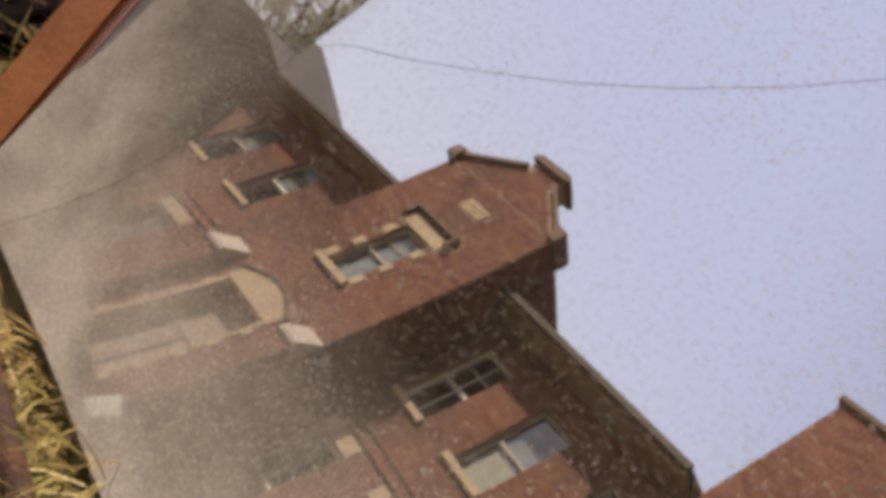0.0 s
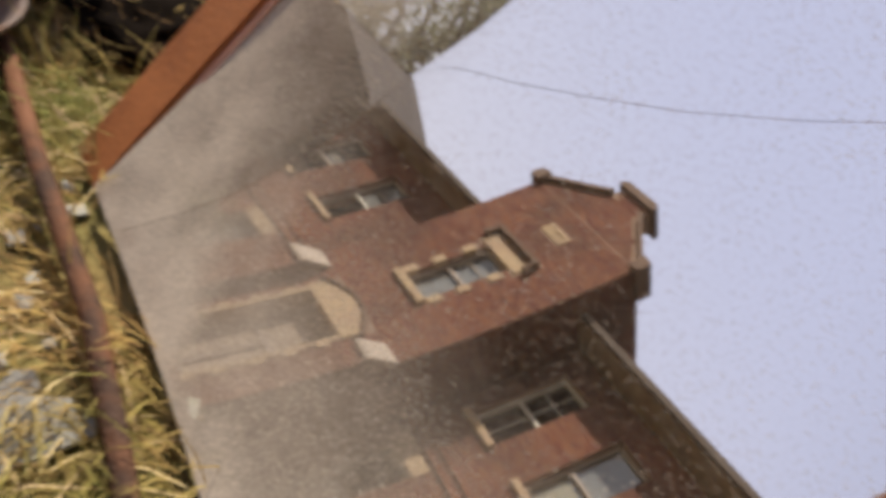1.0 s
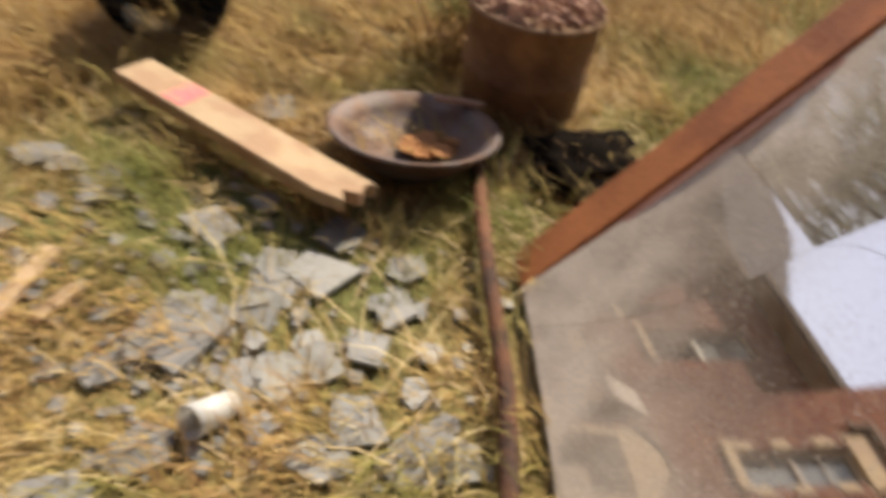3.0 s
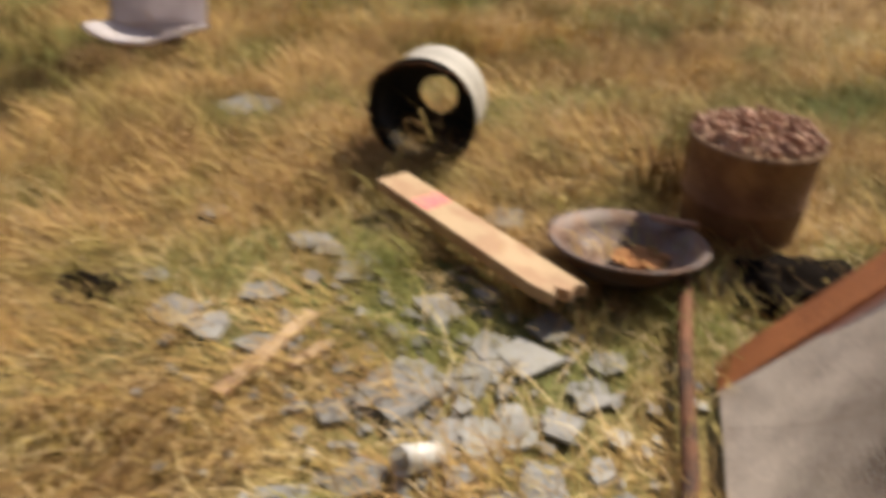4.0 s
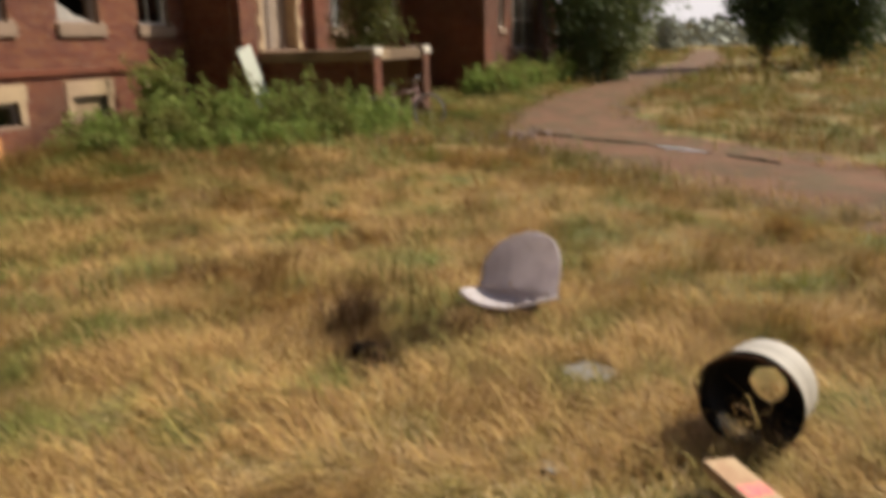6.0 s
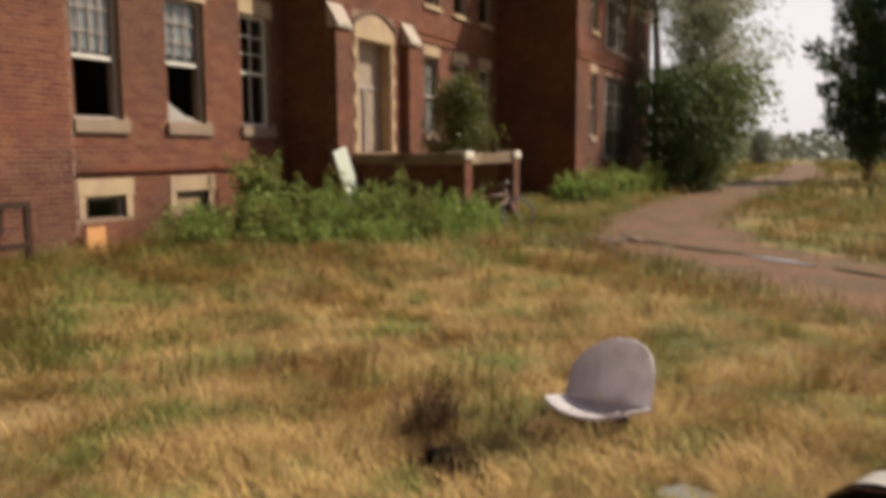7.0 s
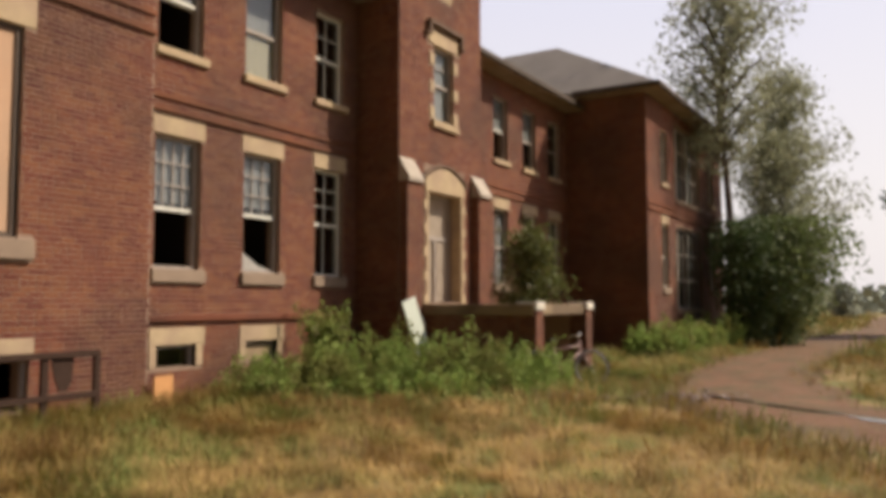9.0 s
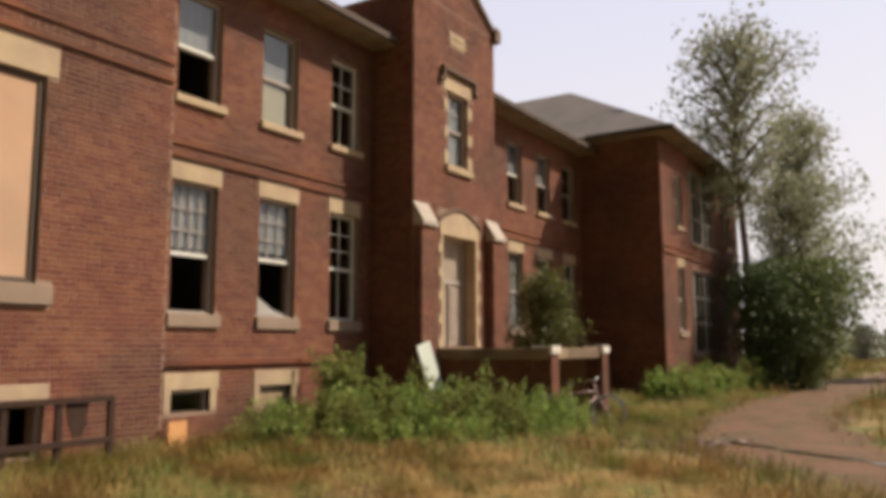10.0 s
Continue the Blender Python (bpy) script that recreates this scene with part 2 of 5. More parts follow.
def mirror_material():
    """Silvered glass under dust: thick near the foot and the board, speckled elsewhere."""
    m = bpy.data.materials.new("dusty_mirror")
    m.use_nodes = True
    N, L = m.node_tree.nodes, m.node_tree.links
    bsdf = N["Principled BSDF"]
    bsdf.inputs["Metallic"].default_value = 1.0
    bsdf.inputs["Base Color"].default_value = (0.80, 0.81, 0.84, 1)
    bsdf.inputs["Roughness"].default_value = 0.012
    dust = N.new("ShaderNodeBsdfDiffuse")
    co = N.new("ShaderNodeTexCoord")
    sep = N.new("ShaderNodeSeparateXYZ")
    L.new(co.outputs["Object"], sep.inputs[0])

    def nz(scale, detail=3.0):
        n = N.new("ShaderNodeTexNoise")
        n.inputs["Scale"].default_value, n.inputs["Detail"].default_value = scale, detail
        L.new(co.outputs["Object"], n.inputs["Vector"])
        return n.outputs["Fac"]

    def mr(sock, a, b, c, d):
        r = N.new("ShaderNodeMapRange")
        for i, v in enumerate((a, b, c, d)):
            r.inputs[i + 1].default_value = v
        L.new(sock, r.inputs[0])
        return r.outputs[0]

    def op(kind, a, b):
        r = N.new("ShaderNodeMath")
        r.operation = kind
        r.use_clamp = kind == "ADD"
        for i, v in enumerate((a, b)):
            if isinstance(v, float):
                r.inputs[i].default_value = v
            else:
                L.new(v, r.inputs[i])
        return r.outputs[0]

    foot = mr(sep.outputs["Y"], -0.58, -0.10, 0.92, 0.0)
    side = mr(sep.outputs["X"], -0.36, 0.10, 1.0, 0.0)
    film = op("MULTIPLY", op("ADD", foot, side), mr(nz(7.0, 6.0), 0.3, 0.7, 0.55, 1.15))
    speck = op("MULTIPLY", mr(nz(190.0, 4.0), 0.54, 0.70, 0.0, 0.50), mr(nz(4.0), 0.35, 0.65, 0.30, 1.0))
    L.new(mr(nz(170.0, 5.0), 0.3, 0.7, 0.0, 1.0), (cr := N.new("ShaderNodeMix")).inputs[0])
    cr.data_type = "RGBA"
    cr.inputs[6].default_value, cr.inputs[7].default_value = (0.50, 0.44, 0.37, 1), (0.76, 0.67, 0.57, 1)
    L.new(cr.outputs[2], dust.inputs[0])
    mx = N.new("ShaderNodeMixShader")
    L.new(op("ADD", op("ADD", film, speck), 0.04), mx.inputs[0])
    L.new(bsdf.outputs[0], mx.inputs[1])
    L.new(dust.outputs[0], mx.inputs[2])
    L.new(mx.outputs[0], N["Material Output"].inputs[0])
    return m


M_MIRROR = mirror_material()


# ---- building helpers ----
WORLD = {}


def thing(name, m=None, label="", category="", group="", kind=""):
    ob = new(name)
    ob.empty_display_size = 0.1
    ob.matrix_basis = m or Matrix()
    WORLD[ob] = ob.matrix_basis.copy()
    return tagged(ob, label, category, group, kind)


def mesh_of(name, verts, faces, mat, smooth=False):
    me = bpy.data.meshes.new(name)
    me.from_pydata([tuple(v) for v in verts], [], [tuple(f) for f in faces])
    me.materials.append(mat)
    if smooth:
        me.polygons.foreach_set("use_smooth", [True] * len(me.polygons))
    me.update()
    return me


def bm_mesh(name, bm, mat, smooth=False):
    me = bpy.data.meshes.new(name)
    bmesh.ops.recalc_face_normals(bm, faces=bm.faces)
    bm.to_mesh(me)
    bm.free()
    me.materials.append(mat)
    if smooth:
        me.polygons.foreach_set("use_smooth", [True] * len(me.polygons))
    return me


def part(name, me, parent=None, label="", m=None, kind=""):
    """Links a mesh as a part of parent. m: its place within the parent; without it the mesh is in world coordinates."""
    ob = new(name, me)
    if parent is not None:
        ob.parent = parent
        if m is None:
            ob.matrix_parent_inverse = WORLD[parent].inverted()
            WORLD[ob] = Matrix()
        else:
            ob.matrix_basis = m
            WORLD[ob] = WORLD[parent] @ m
    else:
        WORLD[ob] = m or Matrix()
        ob.matrix_basis = WORLD[ob]
    if name == "pane":
        ob.visible_shadow = False
    return tagged(ob, label, kind=kind)


def box_bm(bm, x0, x1, y0, y1, z0, z1):
    v = [bm.verts.new((x, y, z)) for x in (x0, x1) for y in (y0, y1) for z in (z0, z1)]
    for f in ((0, 1, 3, 2), (4, 6, 7, 5), (0, 4, 5, 1), (2, 3, 7, 6), (0, 2, 6, 4), (1, 5, 7, 3)):
        bm.faces.new([v[i] for i in f])


def boxes(name, rows, mat, bevel=0.0):
    bm = bmesh.new()
    for r in rows:
        box_bm(bm, *r)
    if bevel:
        bmesh.ops.bevel(bm, geom=bm.edges, offset=bevel, segments=1, affect="EDGES")
    return bm_mesh(name, bm, mat)


def tube_bm(bm, pts, r, n=8, cap=True):
    """A round bar along points; r: one radius or one for each point."""
    rings = []
    pts = [Vector(p) for p in pts]
    for i, p in enumerate(pts):
        d = (pts[min(i + 1, len(pts) - 1)] - pts[max(i - 1, 0)]).normalized()
        a = d.orthogonal().normalized() if not rings else (prev - d * prev.dot(d)).normalized()
        prev = a
        b = d.cross(a)
        rad = r[i] if isinstance(r, (list, tuple)) else r
        rings.append([bm.verts.new(p + rad * (math.cos(2 * math.pi * k / n) * a + math.sin(2 * math.pi * k / n) * b)) for k in range(n)])
    for p, q in zip(rings, rings[1:]):
        for k in range(n):
            bm.faces.new((p[k], p[(k + 1) % n], q[(k + 1) % n], q[k]))
    if cap:
        bm.faces.new(rings[0][::-1])
        bm.faces.new(rings[-1])


def tube(name, pts, r, mat, n=8):
    bm = bmesh.new()
    tube_bm(bm, pts, r, n)
    return bm_mesh(name, bm, mat, True)


def lathe(name, profile, mat, n=32, wobble=0.0, smooth=True, cap=True):
    """A turned shape: profile of (radius, z)."""
    bm = bmesh.new()
    rings = []
    for r, z in profile:
        rings.append([bm.verts.new((max(r, 1e-4) * (1 + wobble * math.sin(3 * a + 20 * z)) * math.cos(a), max(r, 1e-4) * (1 + wobble * math.cos(2 * a)) * math.sin(a), z)) for a in (2 * math.pi * k / n for k in range(n))])
    for p, q in zip(rings, rings[1:]):
        for k in range(n):
            bm.faces.new((p[k], p[(k + 1) % n], q[(k + 1) % n], q[k]))
    if cap:
        bm.faces.new(rings[0])
        bm.faces.new(rings[-1])
    return bm_mesh(name, bm, mat, smooth)


# ---- brick walls ----
BL, BH, JOINT = 0.230, 0.0775, 0.012
rng = np.random.default_rng(7)


def brick_rows(s0, s1, z0, z1, holes, clip=None):
    """Stretches of every brick on a wall that runs from s0 to s1: rows (s, s, z, z); every sixth course is of headers."""
    out = []
    k = 0
    z = z0
    while z + BH * 0.6 < z1:
        za, zb = z + JOINT / 2, min(z + BH, z1) - JOINT / 2
        step = BL / 2 if k % 6 == 5 else BL
        spans = [(s0, s1)]
        for a, b, c, d in holes:
            if c < zb and d > za:
                spans = [p for lo, hi in spans for p in ((lo, min(hi, a)), (max(lo, b), hi)) if p[1] - p[0] > 0.03]
        for lo, hi in spans:
            s = s0 - (BL / 2 if k % 2 else 0) - BL
            while s < hi:
                a, b = max(s, lo) + JOINT / 2, min(s + step, hi) - JOINT / 2
                if b - a > 0.02 and (clip is None or zb < min(clip(a), clip(b)) + 0.03):
                    out.append((a, b, za, zb))
                s += step
        k += 1
        z += BH
    return out


def brick_mesh(name, rows, origin, along, out, mat):
    """All bricks of a wall in one mesh: origin + s * along, standing proud towards out."""
    n = len(rows)
    r = np.array(rows)
    proud = 0.008 + 0.004 * rng.random(n)
    o, a, w = np.array(origin), np.array(along), np.array(out)
    up = np.array((0, 0, 1.0))
    v = np.empty((n, 8, 3))
    for i, (s, z, p) in enumerate(((0, 2, 0), (1, 2, 0), (1, 3, 0), (0, 3, 0), (0, 2, 1), (1, 2, 1), (1, 3, 1), (0, 3, 1))):
        sign = 0.0025 * p
        ss = r[:, s] + (sign if s == 0 else -sign)
        zz = r[:, z] + (sign if z == 2 else -sign)
        v[:, i] = o + ss[:, None] * a + zz[:, None] * up + (proud * p - 0.004)[:, None] * w
    f = np.array(((4, 5, 6, 7), (0, 1, 5, 4), (1, 2, 6, 5), (2, 3, 7, 6), (3, 0, 4, 7)))
    if np.cross(a, up) @ w < 0:
        f = f[:, ::-1]
    faces = (np.arange(n)[:, None, None] * 8 + f).reshape(-1, 4)
    return mesh_of(name, v.reshape(-1, 3).tolist(), faces.tolist(), mat)


def backing(name, s0, s1, z0, z1, holes, origin, along, out, thick, mat, clip=None):
    """The wall behind the bricks: solid cells between the openings, with their reveals."""
    o, a, w = Vector(origin), Vector(along), Vector(out)
    ss = sorted({s0, s1, *(v for h in holes for v in h[:2] if s0 < v < s1)})
    zs = sorted({z0, z1, *(v for h in holes for v in h[2:] if z0 < v < z1)})
    bm = bmesh.new()
    for sa, sb in zip(ss, ss[1:]):
        for za, zb in zip(zs, zs[1:]):
            if any(h[0] <= (sa + sb) / 2 <= h[1] and h[2] <= (za + zb) / 2 <= h[3] for h in holes):
                continue
            vs = []
            for s in (sa, sb):
                for t in (0, -thick):
                    for z in (za, zb):
                        vs.append(bm.verts.new(o + s * a + t * w + Vector((0, 0, z))))
            for f in ((0, 1, 3, 2), (4, 6, 7, 5), (0, 4, 5, 1), (2, 3, 7, 6), (0, 2, 6, 4), (1, 5, 7, 3)):
                bm.faces.new([vs[i] for i in f])
    bmesh.ops.remove_doubles(bm, verts=bm.verts, dist=0.0005)
    return bm_mesh(name, bm, mat)


# ---- ground ----
TRACK = ((4.6, -9.0), (6.6, -5.0), (8.4, -2.5), (10.7, 0.0), (13.3, 2.1), (18.0, 3.5), (25.0, 3.8), (36.0, 3.2), (60.0, 2.0), (110.0, 4.0))


def road_gap(x, y):
    """Distance to the middle of the dirt track, in metres."""
    mid = np.array(TRACK)
    best = np.full(np.shape(x), 1e9)
    for p, q in zip(mid, mid[1:]):
        d = q - p
        t = np.clip(((x - p[0]) * d[0] + (y - p[1]) * d[1]) / (d @ d), 0, 1)
        best = np.minimum(best, np.hypot(x - p[0] - t * d[0], y - p[1] - t * d[1]))
    return best


def ground_z(x, y):
    far = np.clip((np.hypot(x - 1.5, y) - 3.0) / 6.0, 0, 1)
    z = far * (0.03 * np.sin(0.9 * x + 0.4 * y) * np.cos(0.7 * y) + 0.02 * np.sin(2.1 * x - 1.3 * y)) + 0.006 * np.sin(5 * x) * np.cos(6 * y)
    track = np.clip(1.55 - road_gap(x, y) / 2.0, 0, 1)
    return z * (1 - track) - 0.05 * track


def graded(lo, hi, mid0, mid1, step, n):
    core = np.arange(mid0, mid1 + step / 2, step)
    left = mid0 - (mid0 - lo) * np.linspace(0, 1, n + 1)[1:] ** 2.6
    right = mid1 + (hi - mid1) * np.linspace(0, 1, n + 1)[1:] ** 2.6
    return np.concatenate((left[::-1], core, right))


gx, gy = graded(-900, 1500, -3, 26, 0.22, 30), graded(-1000, 900, -7, 11, 0.22, 30)
GX, GY = np.meshgrid(gx, gy, indexing="ij")
gverts = np.stack((GX, GY, ground_z(GX, GY)), -1).reshape(-1, 3)
gi = np.arange(len(gx) * len(gy)).reshape(len(gx), len(gy))
gfaces = np.stack((gi[:-1, :-1], gi[1:, :-1], gi[1:, 1:], gi[:-1, 1:]), -1).reshape(-1, 4)
tagged(part("ground", mesh_of("ground", gverts.tolist(), gfaces.tolist(), M_GROUND, True)), "rough dry meadow ground with thatch and bare earth", "ground", kind="structure")

# the dirt track: a strip with ragged edges, just above the ground
mid = TRACK
rv, rf = [], []
samples = []
for p, q in zip(mid, mid[1:]):
    k = max(2, int(math.dist(p, q) / 0.5))
    samples += [(p[0] + (q[0] - p[0]) * i / k, p[1] + (q[1] - p[1]) * i / k) for i in range(k)]
for _ in range(6):
    samples = [samples[0]] + [((a[0] + 2 * b[0] + c[0]) / 4, (a[1] + 2 * b[1] + c[1]) / 4) for a, b, c in zip(samples, samples[1:], samples[2:])] + [samples[-1]]
for i, p in enumerate(samples):
    q = samples[min(i + 1, len(samples) - 1)]
    o = samples[max(i - 1, 0)]
    d = Vector((q[0] - o[0], q[1] - o[1])).normalized()
    nrm = Vector((-d.y, d.x))
    for j in range(9):
        w = (j / 8 - 0.5) * 2
        half = 1.85 + 0.6 * noise.noise(Vector((i * 0.55, w * 0.5 + 3, 0))) + 0.3 * noise.noise(Vector((i * 1.3, w + 9, 4)))
        x, y = p[0] + nrm.x * w * half, p[1] + nrm.y * w * half
        rut = -0.03 * math.exp(-((abs(w) - 0.5) / 0.16) ** 2)
        rv.append((x, y, float(ground_z(np.array(x), np.array(y))) + 0.045 + rut - 0.075 * max(0.0, (abs(w) - 0.7) / 0.3) + 0.012 * noise.noise(Vector((x * 2, y * 2, 0)))))
    if i:
        for j in range(8):
            a = (i - 1) * 9 + j
            rf.append((a, a + 9, a + 10, a + 1))
tagged(part("road", mesh_of("road", rv, rf, M_ROAD, True)), "reddish brown rutted dirt track through the grass", "dirt track", kind="structure")

# churned mud beside the track: clods pressed out of the ruts
r4 = random.Random(21)
clods = bmesh.new()
for i in range(260):
    f = r4.random()
    x, y = 12.7 + 1.7 * f + r4.gauss(0, 0.34), 5.3 - 2.4 * f + r4.gauss(0, 0.34)
    m = Matrix.Translation((x, y, float(ground_z(np.array(x), np.array(y))) + 0.025)) @ Euler((0.4 * r4.random(), 0.4 * r4.random(), r4.random() * 6)).to_matrix().to_4x4() @ Matrix.Diagonal((0.04 + 0.11 * r4.random() ** 3, 0.04 + 0.08 * r4.random() ** 3, 0.015 + 0.03 * r4.random() ** 3, 1))
    bmesh.ops.create_icosphere(clods, subdivisions=1, radius=1.0, matrix=m)
tagged(part("mud_clods", bm_mesh("mud_clods", clods, M_MUD)), "dark churned mud thrown up beside the track", "mud", kind="stuff")


def puddle(x, y, length, width, turn):
    """A shallow pool with a ragged shore, lying in a rut."""
    bm = bmesh.new()
    c = math.cos(radians(turn)), math.sin(radians(turn))
    ring = []
    for k in range(36):
        a = 2 * math.pi * k / 36
        q = 1 + 0.35 * noise.noise(Vector((math.cos(a) * 1.6 + x, math.sin(a) * 1.6 + y, 0)))
        u, w = length * q * math.cos(a), width * q * math.sin(a)
        ring.append((x + u * c[0] - w * c[1], y + u * c[1] + w * c[0]))
    z = float(ground_z(np.array(x), np.array(y))) + 0.052
    top = [bm.verts.new((a, b, z)) for a, b in ring]
    low = [bm.verts.new((x + (a - x) * 1.03, y + (b - y) * 1.03, z - 0.03)) for a, b in ring]
    bm.faces.new(top)
    for k in range(36):
        bm.faces.new((top[k], low[k], low[(k + 1) % 36], top[(k + 1) % 36]))
    tagged(part("puddle", bm_mesh("puddle", bm, M_PUDDLE)), "narrow brown puddle in a wheel rut", "puddle", "puddles")


puddle(12.9, 1.65, 0.7, 0.13, 60)
puddle(12.1, 0.55, 0.6, 0.12, 52)
puddle(13.7, 2.75, 0.4, 0.09, 58)
puddle(11.2, -0.45, 0.4, 0.09, 48)

# ---- the brick building ----
YF, YL, YT, YW = 10.5, 10.42, 9.4, 7.7
TX0, TX1 = 13.85, 17.5
WX0, WX1 = 25.75, 37.0
EAVE = 8.5
building = thing("brick_building", pose(16, 12, 0), "abandoned two storey red brick institution with limestone trim", "building")
LOW, UPP = (2.11, 4.30), (5.72, 7.58)
COLS_L = [(8.55, 9.50), (10.50, 11.46), (12.47, 13.38)]
COLS_R = [(20.30, 21.22), (22.25, 23.22), (24.20, 25.12)]
BASE = (0.52, 0.88)
holes_main = [(a, b, *z) for a, b in COLS_L + COLS_R for z in (LOW, UPP)] + [(a + 0.1, b - 0.05, *BASE) for a, b in COLS_L]
X_, Y_, Z_ = (1, 0, 0), (0, 1, 0), (0, 0, 1)


def wall(name, s0, s1, z0, z1, holes, origin, along, out, trims=(), clip=None, thick=0.34, single=None):
    """One face of the building: mortar-coloured backing with its openings, and the bricks on it."""
    w = part(name, backing(name, s0, s1, z0, z1, holes, origin, along, out, thick, M_MORTAR), building)
    rows = brick_rows(s0, s1, z0, z1, list(holes) + list(trims), clip)
    pick = []
    if single:
        pick = [r for r in rows if single[0] <= r[0] and r[1] <= single[1] and single[2] <= r[2] and r[3] <= single[3]]
        chosen = set(pick)
        rows = [r for r in rows if r not in chosen]
    part("brickwork", brick_mesh("brickwork", rows, origin, along, out, M_BRICK), w, kind="stuff")
    return w, pick


trim_main = [(a - 0.06, b + 0.08, 4.30, 4.59) for a, b in COLS_L + COLS_R] + [(a - 0.06, b + 0.1, 1.88, 2.11) for a, b in COLS_L + COLS_R] + [(a - 0.06, b + 0.1, 5.58, 5.72) for a, b in COLS_L + COLS_R] + [(a - 0.05, b + 0.15, 0.88, 1.16) for a, b in COLS_L] + [(a - 0.05, b + 0.105, 0.52, 0.88) for a, b in COLS_L]
wall("wall_main_west", 8.43, TX0 + 0.3, 0.0, EAVE, [h for h in holes_main if h[1] < 14], (0, YF, 0), X_, (0, -1, 0), [t for t in trim_main if t[0] < 14])
wall("wall_main_east", TX1 - 0.3, WX0, 0.0, EAVE, [h for h in holes_main if h[0] > 17], (0, YF, 0), X_, (0, -1, 0), [t for t in trim_main if t[0] > 17])
BIGW = (4.95, 6.28, 2.42, 5.32)
left_holes = [BIGW, (5.15, 6.50, 0.1, 0.78), (5.05, 6.15, 6.7, 8.5)]
left_wall, left_pick = wall("wall_projecting_bay", 1.5, 8.43, 0.0, 11.4, left_holes, (0, YL, 0), X_, (0, -1, 0), [(4.8, 6.45, 5.32, 5.75), (4.8, 6.5, 2.13, 2.42), (5.05, 6.56, 0.78, 1.08)], thick=0.42, single=(6.75, 8.43, 1.35, 3.35))

# tower over the entrance
TC = (TX0 + TX1) / 2


def gable(s):
    d = abs(s - TC)
    return 10.62 if d < 0.48 else 10.32 + (d - 0.48) * (9.42 - 10.32) / (1.825 - 0.48)


T_WIN, T_DOOR = (15.25, 16.13, 5.68, 7.43), (15.0, 16.45, 1.58, 4.06)
tower_trim = [(14.95, 16.42, 7.43, 7.95), (15.12, 16.26, 5.5, 5.68), (14.83, 16.6, 4.06, 4.62), (15.34, 16.03, 8.58, 8.86), (14.86, 15.0, 1.5, 4.06), (16.45, 16.6, 1.5, 4.06)]
for z in (5.72, 6.3, 6.95):
    tower_trim += [(15.05, 15.25, z, z + 0.27), (16.13, 16.33, z, z + 0.27)]
tower_wall, _ = wall("wall_tower_front", TX0 + 0.012, TX1 - 0.012, 0.0, 9.4, [T_WIN, T_DOOR], (0, YT, 0), X_, (0, -1, 0), tower_trim, thick=0.4)
bm = bmesh.new()
prof = [(TX0 + 0.012, 9.4), (TX0 + 0.012, 9.42), (TC - 0.48, 10.32), (TC - 0.48, 10.62), (TC + 0.48, 10.62), (TC + 0.48, 10.32), (TX1 - 0.012, 9.42), (TX1 - 0.012, 9.4)]
front = [bm.verts.new((x, YT, z)) for x, z in prof]
back = [bm.verts.new((x, YT + 0.4, z)) for x, z in prof]
bm.faces.new(front)
bm.faces.new(back[::-1])
for i in range(len(prof)):
    j = (i + 1) % len(prof)
    bm.faces.new((front[j], front[i], back[i], back[j]))
gable_part = part("gable", bm_mesh("gable", bm, M_MORTAR), building)
part("brickwork", brick_mesh("brickwork", brick_rows(TX0 + 0.012, TX1 - 0.012, 9.4, 10.62, [], gable), (0, YT, 0), X_, (0, -1, 0), M_BRICK), gable_part, kind="stuff")
for name, x, out in (("wall_tower_side", TX0, (-1, 0, 0)), ("wall_tower_side", TX1, (1, 0, 0))):
    wall(name, YT + 0.012, 12.6, 0.0, 9.4, [], (x, 0, 0), Y_, out)
part("tower_roof", boxes("tower_roof", [(TX0 + 0.35, TX1 - 0.35, YT + 0.4, 12.6, 9.1, 9.2), (TX0 + 0.01, TX1 - 0.01, 12.3, 12.6, 8.0, 9.39)], M_ROOF), building)


def slab(name, pts, y0, y1, mat, parent, label=""):
    """A block cut to an outline in the facade's plane."""
    bm = bmesh.new()
    f = [bm.verts.new((x, y0, z)) for x, z in pts]
    b = [bm.verts.new((x, y1, z)) for x, z in pts]
    bm.faces.new(f)
    bm.faces.new(b[::-1])
    for i in range(len(pts)):
        j = (i + 1) % len(pts)
        bm.faces.new((f[j], f[i], b[i], b[j]))
    return part(name, bm_mesh(name, bm, mat), parent, label)


# copings of the stepped gable
for sgn in (-1, 1):
    p = lambda d, z: (TC + sgn * d, z)
    slab("coping", [p(1.80, 9.44), p(0.50, 10.31), p(0.50, 10.43), p(1.80, 9.56)], YT - 0.09, YT + 0.48, M_DARKSTONE, building, "dark weathered sloping coping")
    slab("kneeler", [p(1.72, 9.30), p(1.98, 9.30), p(2.0, 9.42), p(1.98, 9.62), p(1.72, 9.66)], YT - 0.13, YT + 0.5, M_DARKSTONE, building, "dark stone kneeler block")
slab("gable_cap", [(TC - 0.60, 10.62), (TC + 0.60, 10.62), (TC + 0.60, 10.70), (TC + 0.5, 10.80), (TC - 0.5, 10.80), (TC - 0.60, 10.70)], YT - 0.1, YT + 0.5, M_DARKSTONE, building)
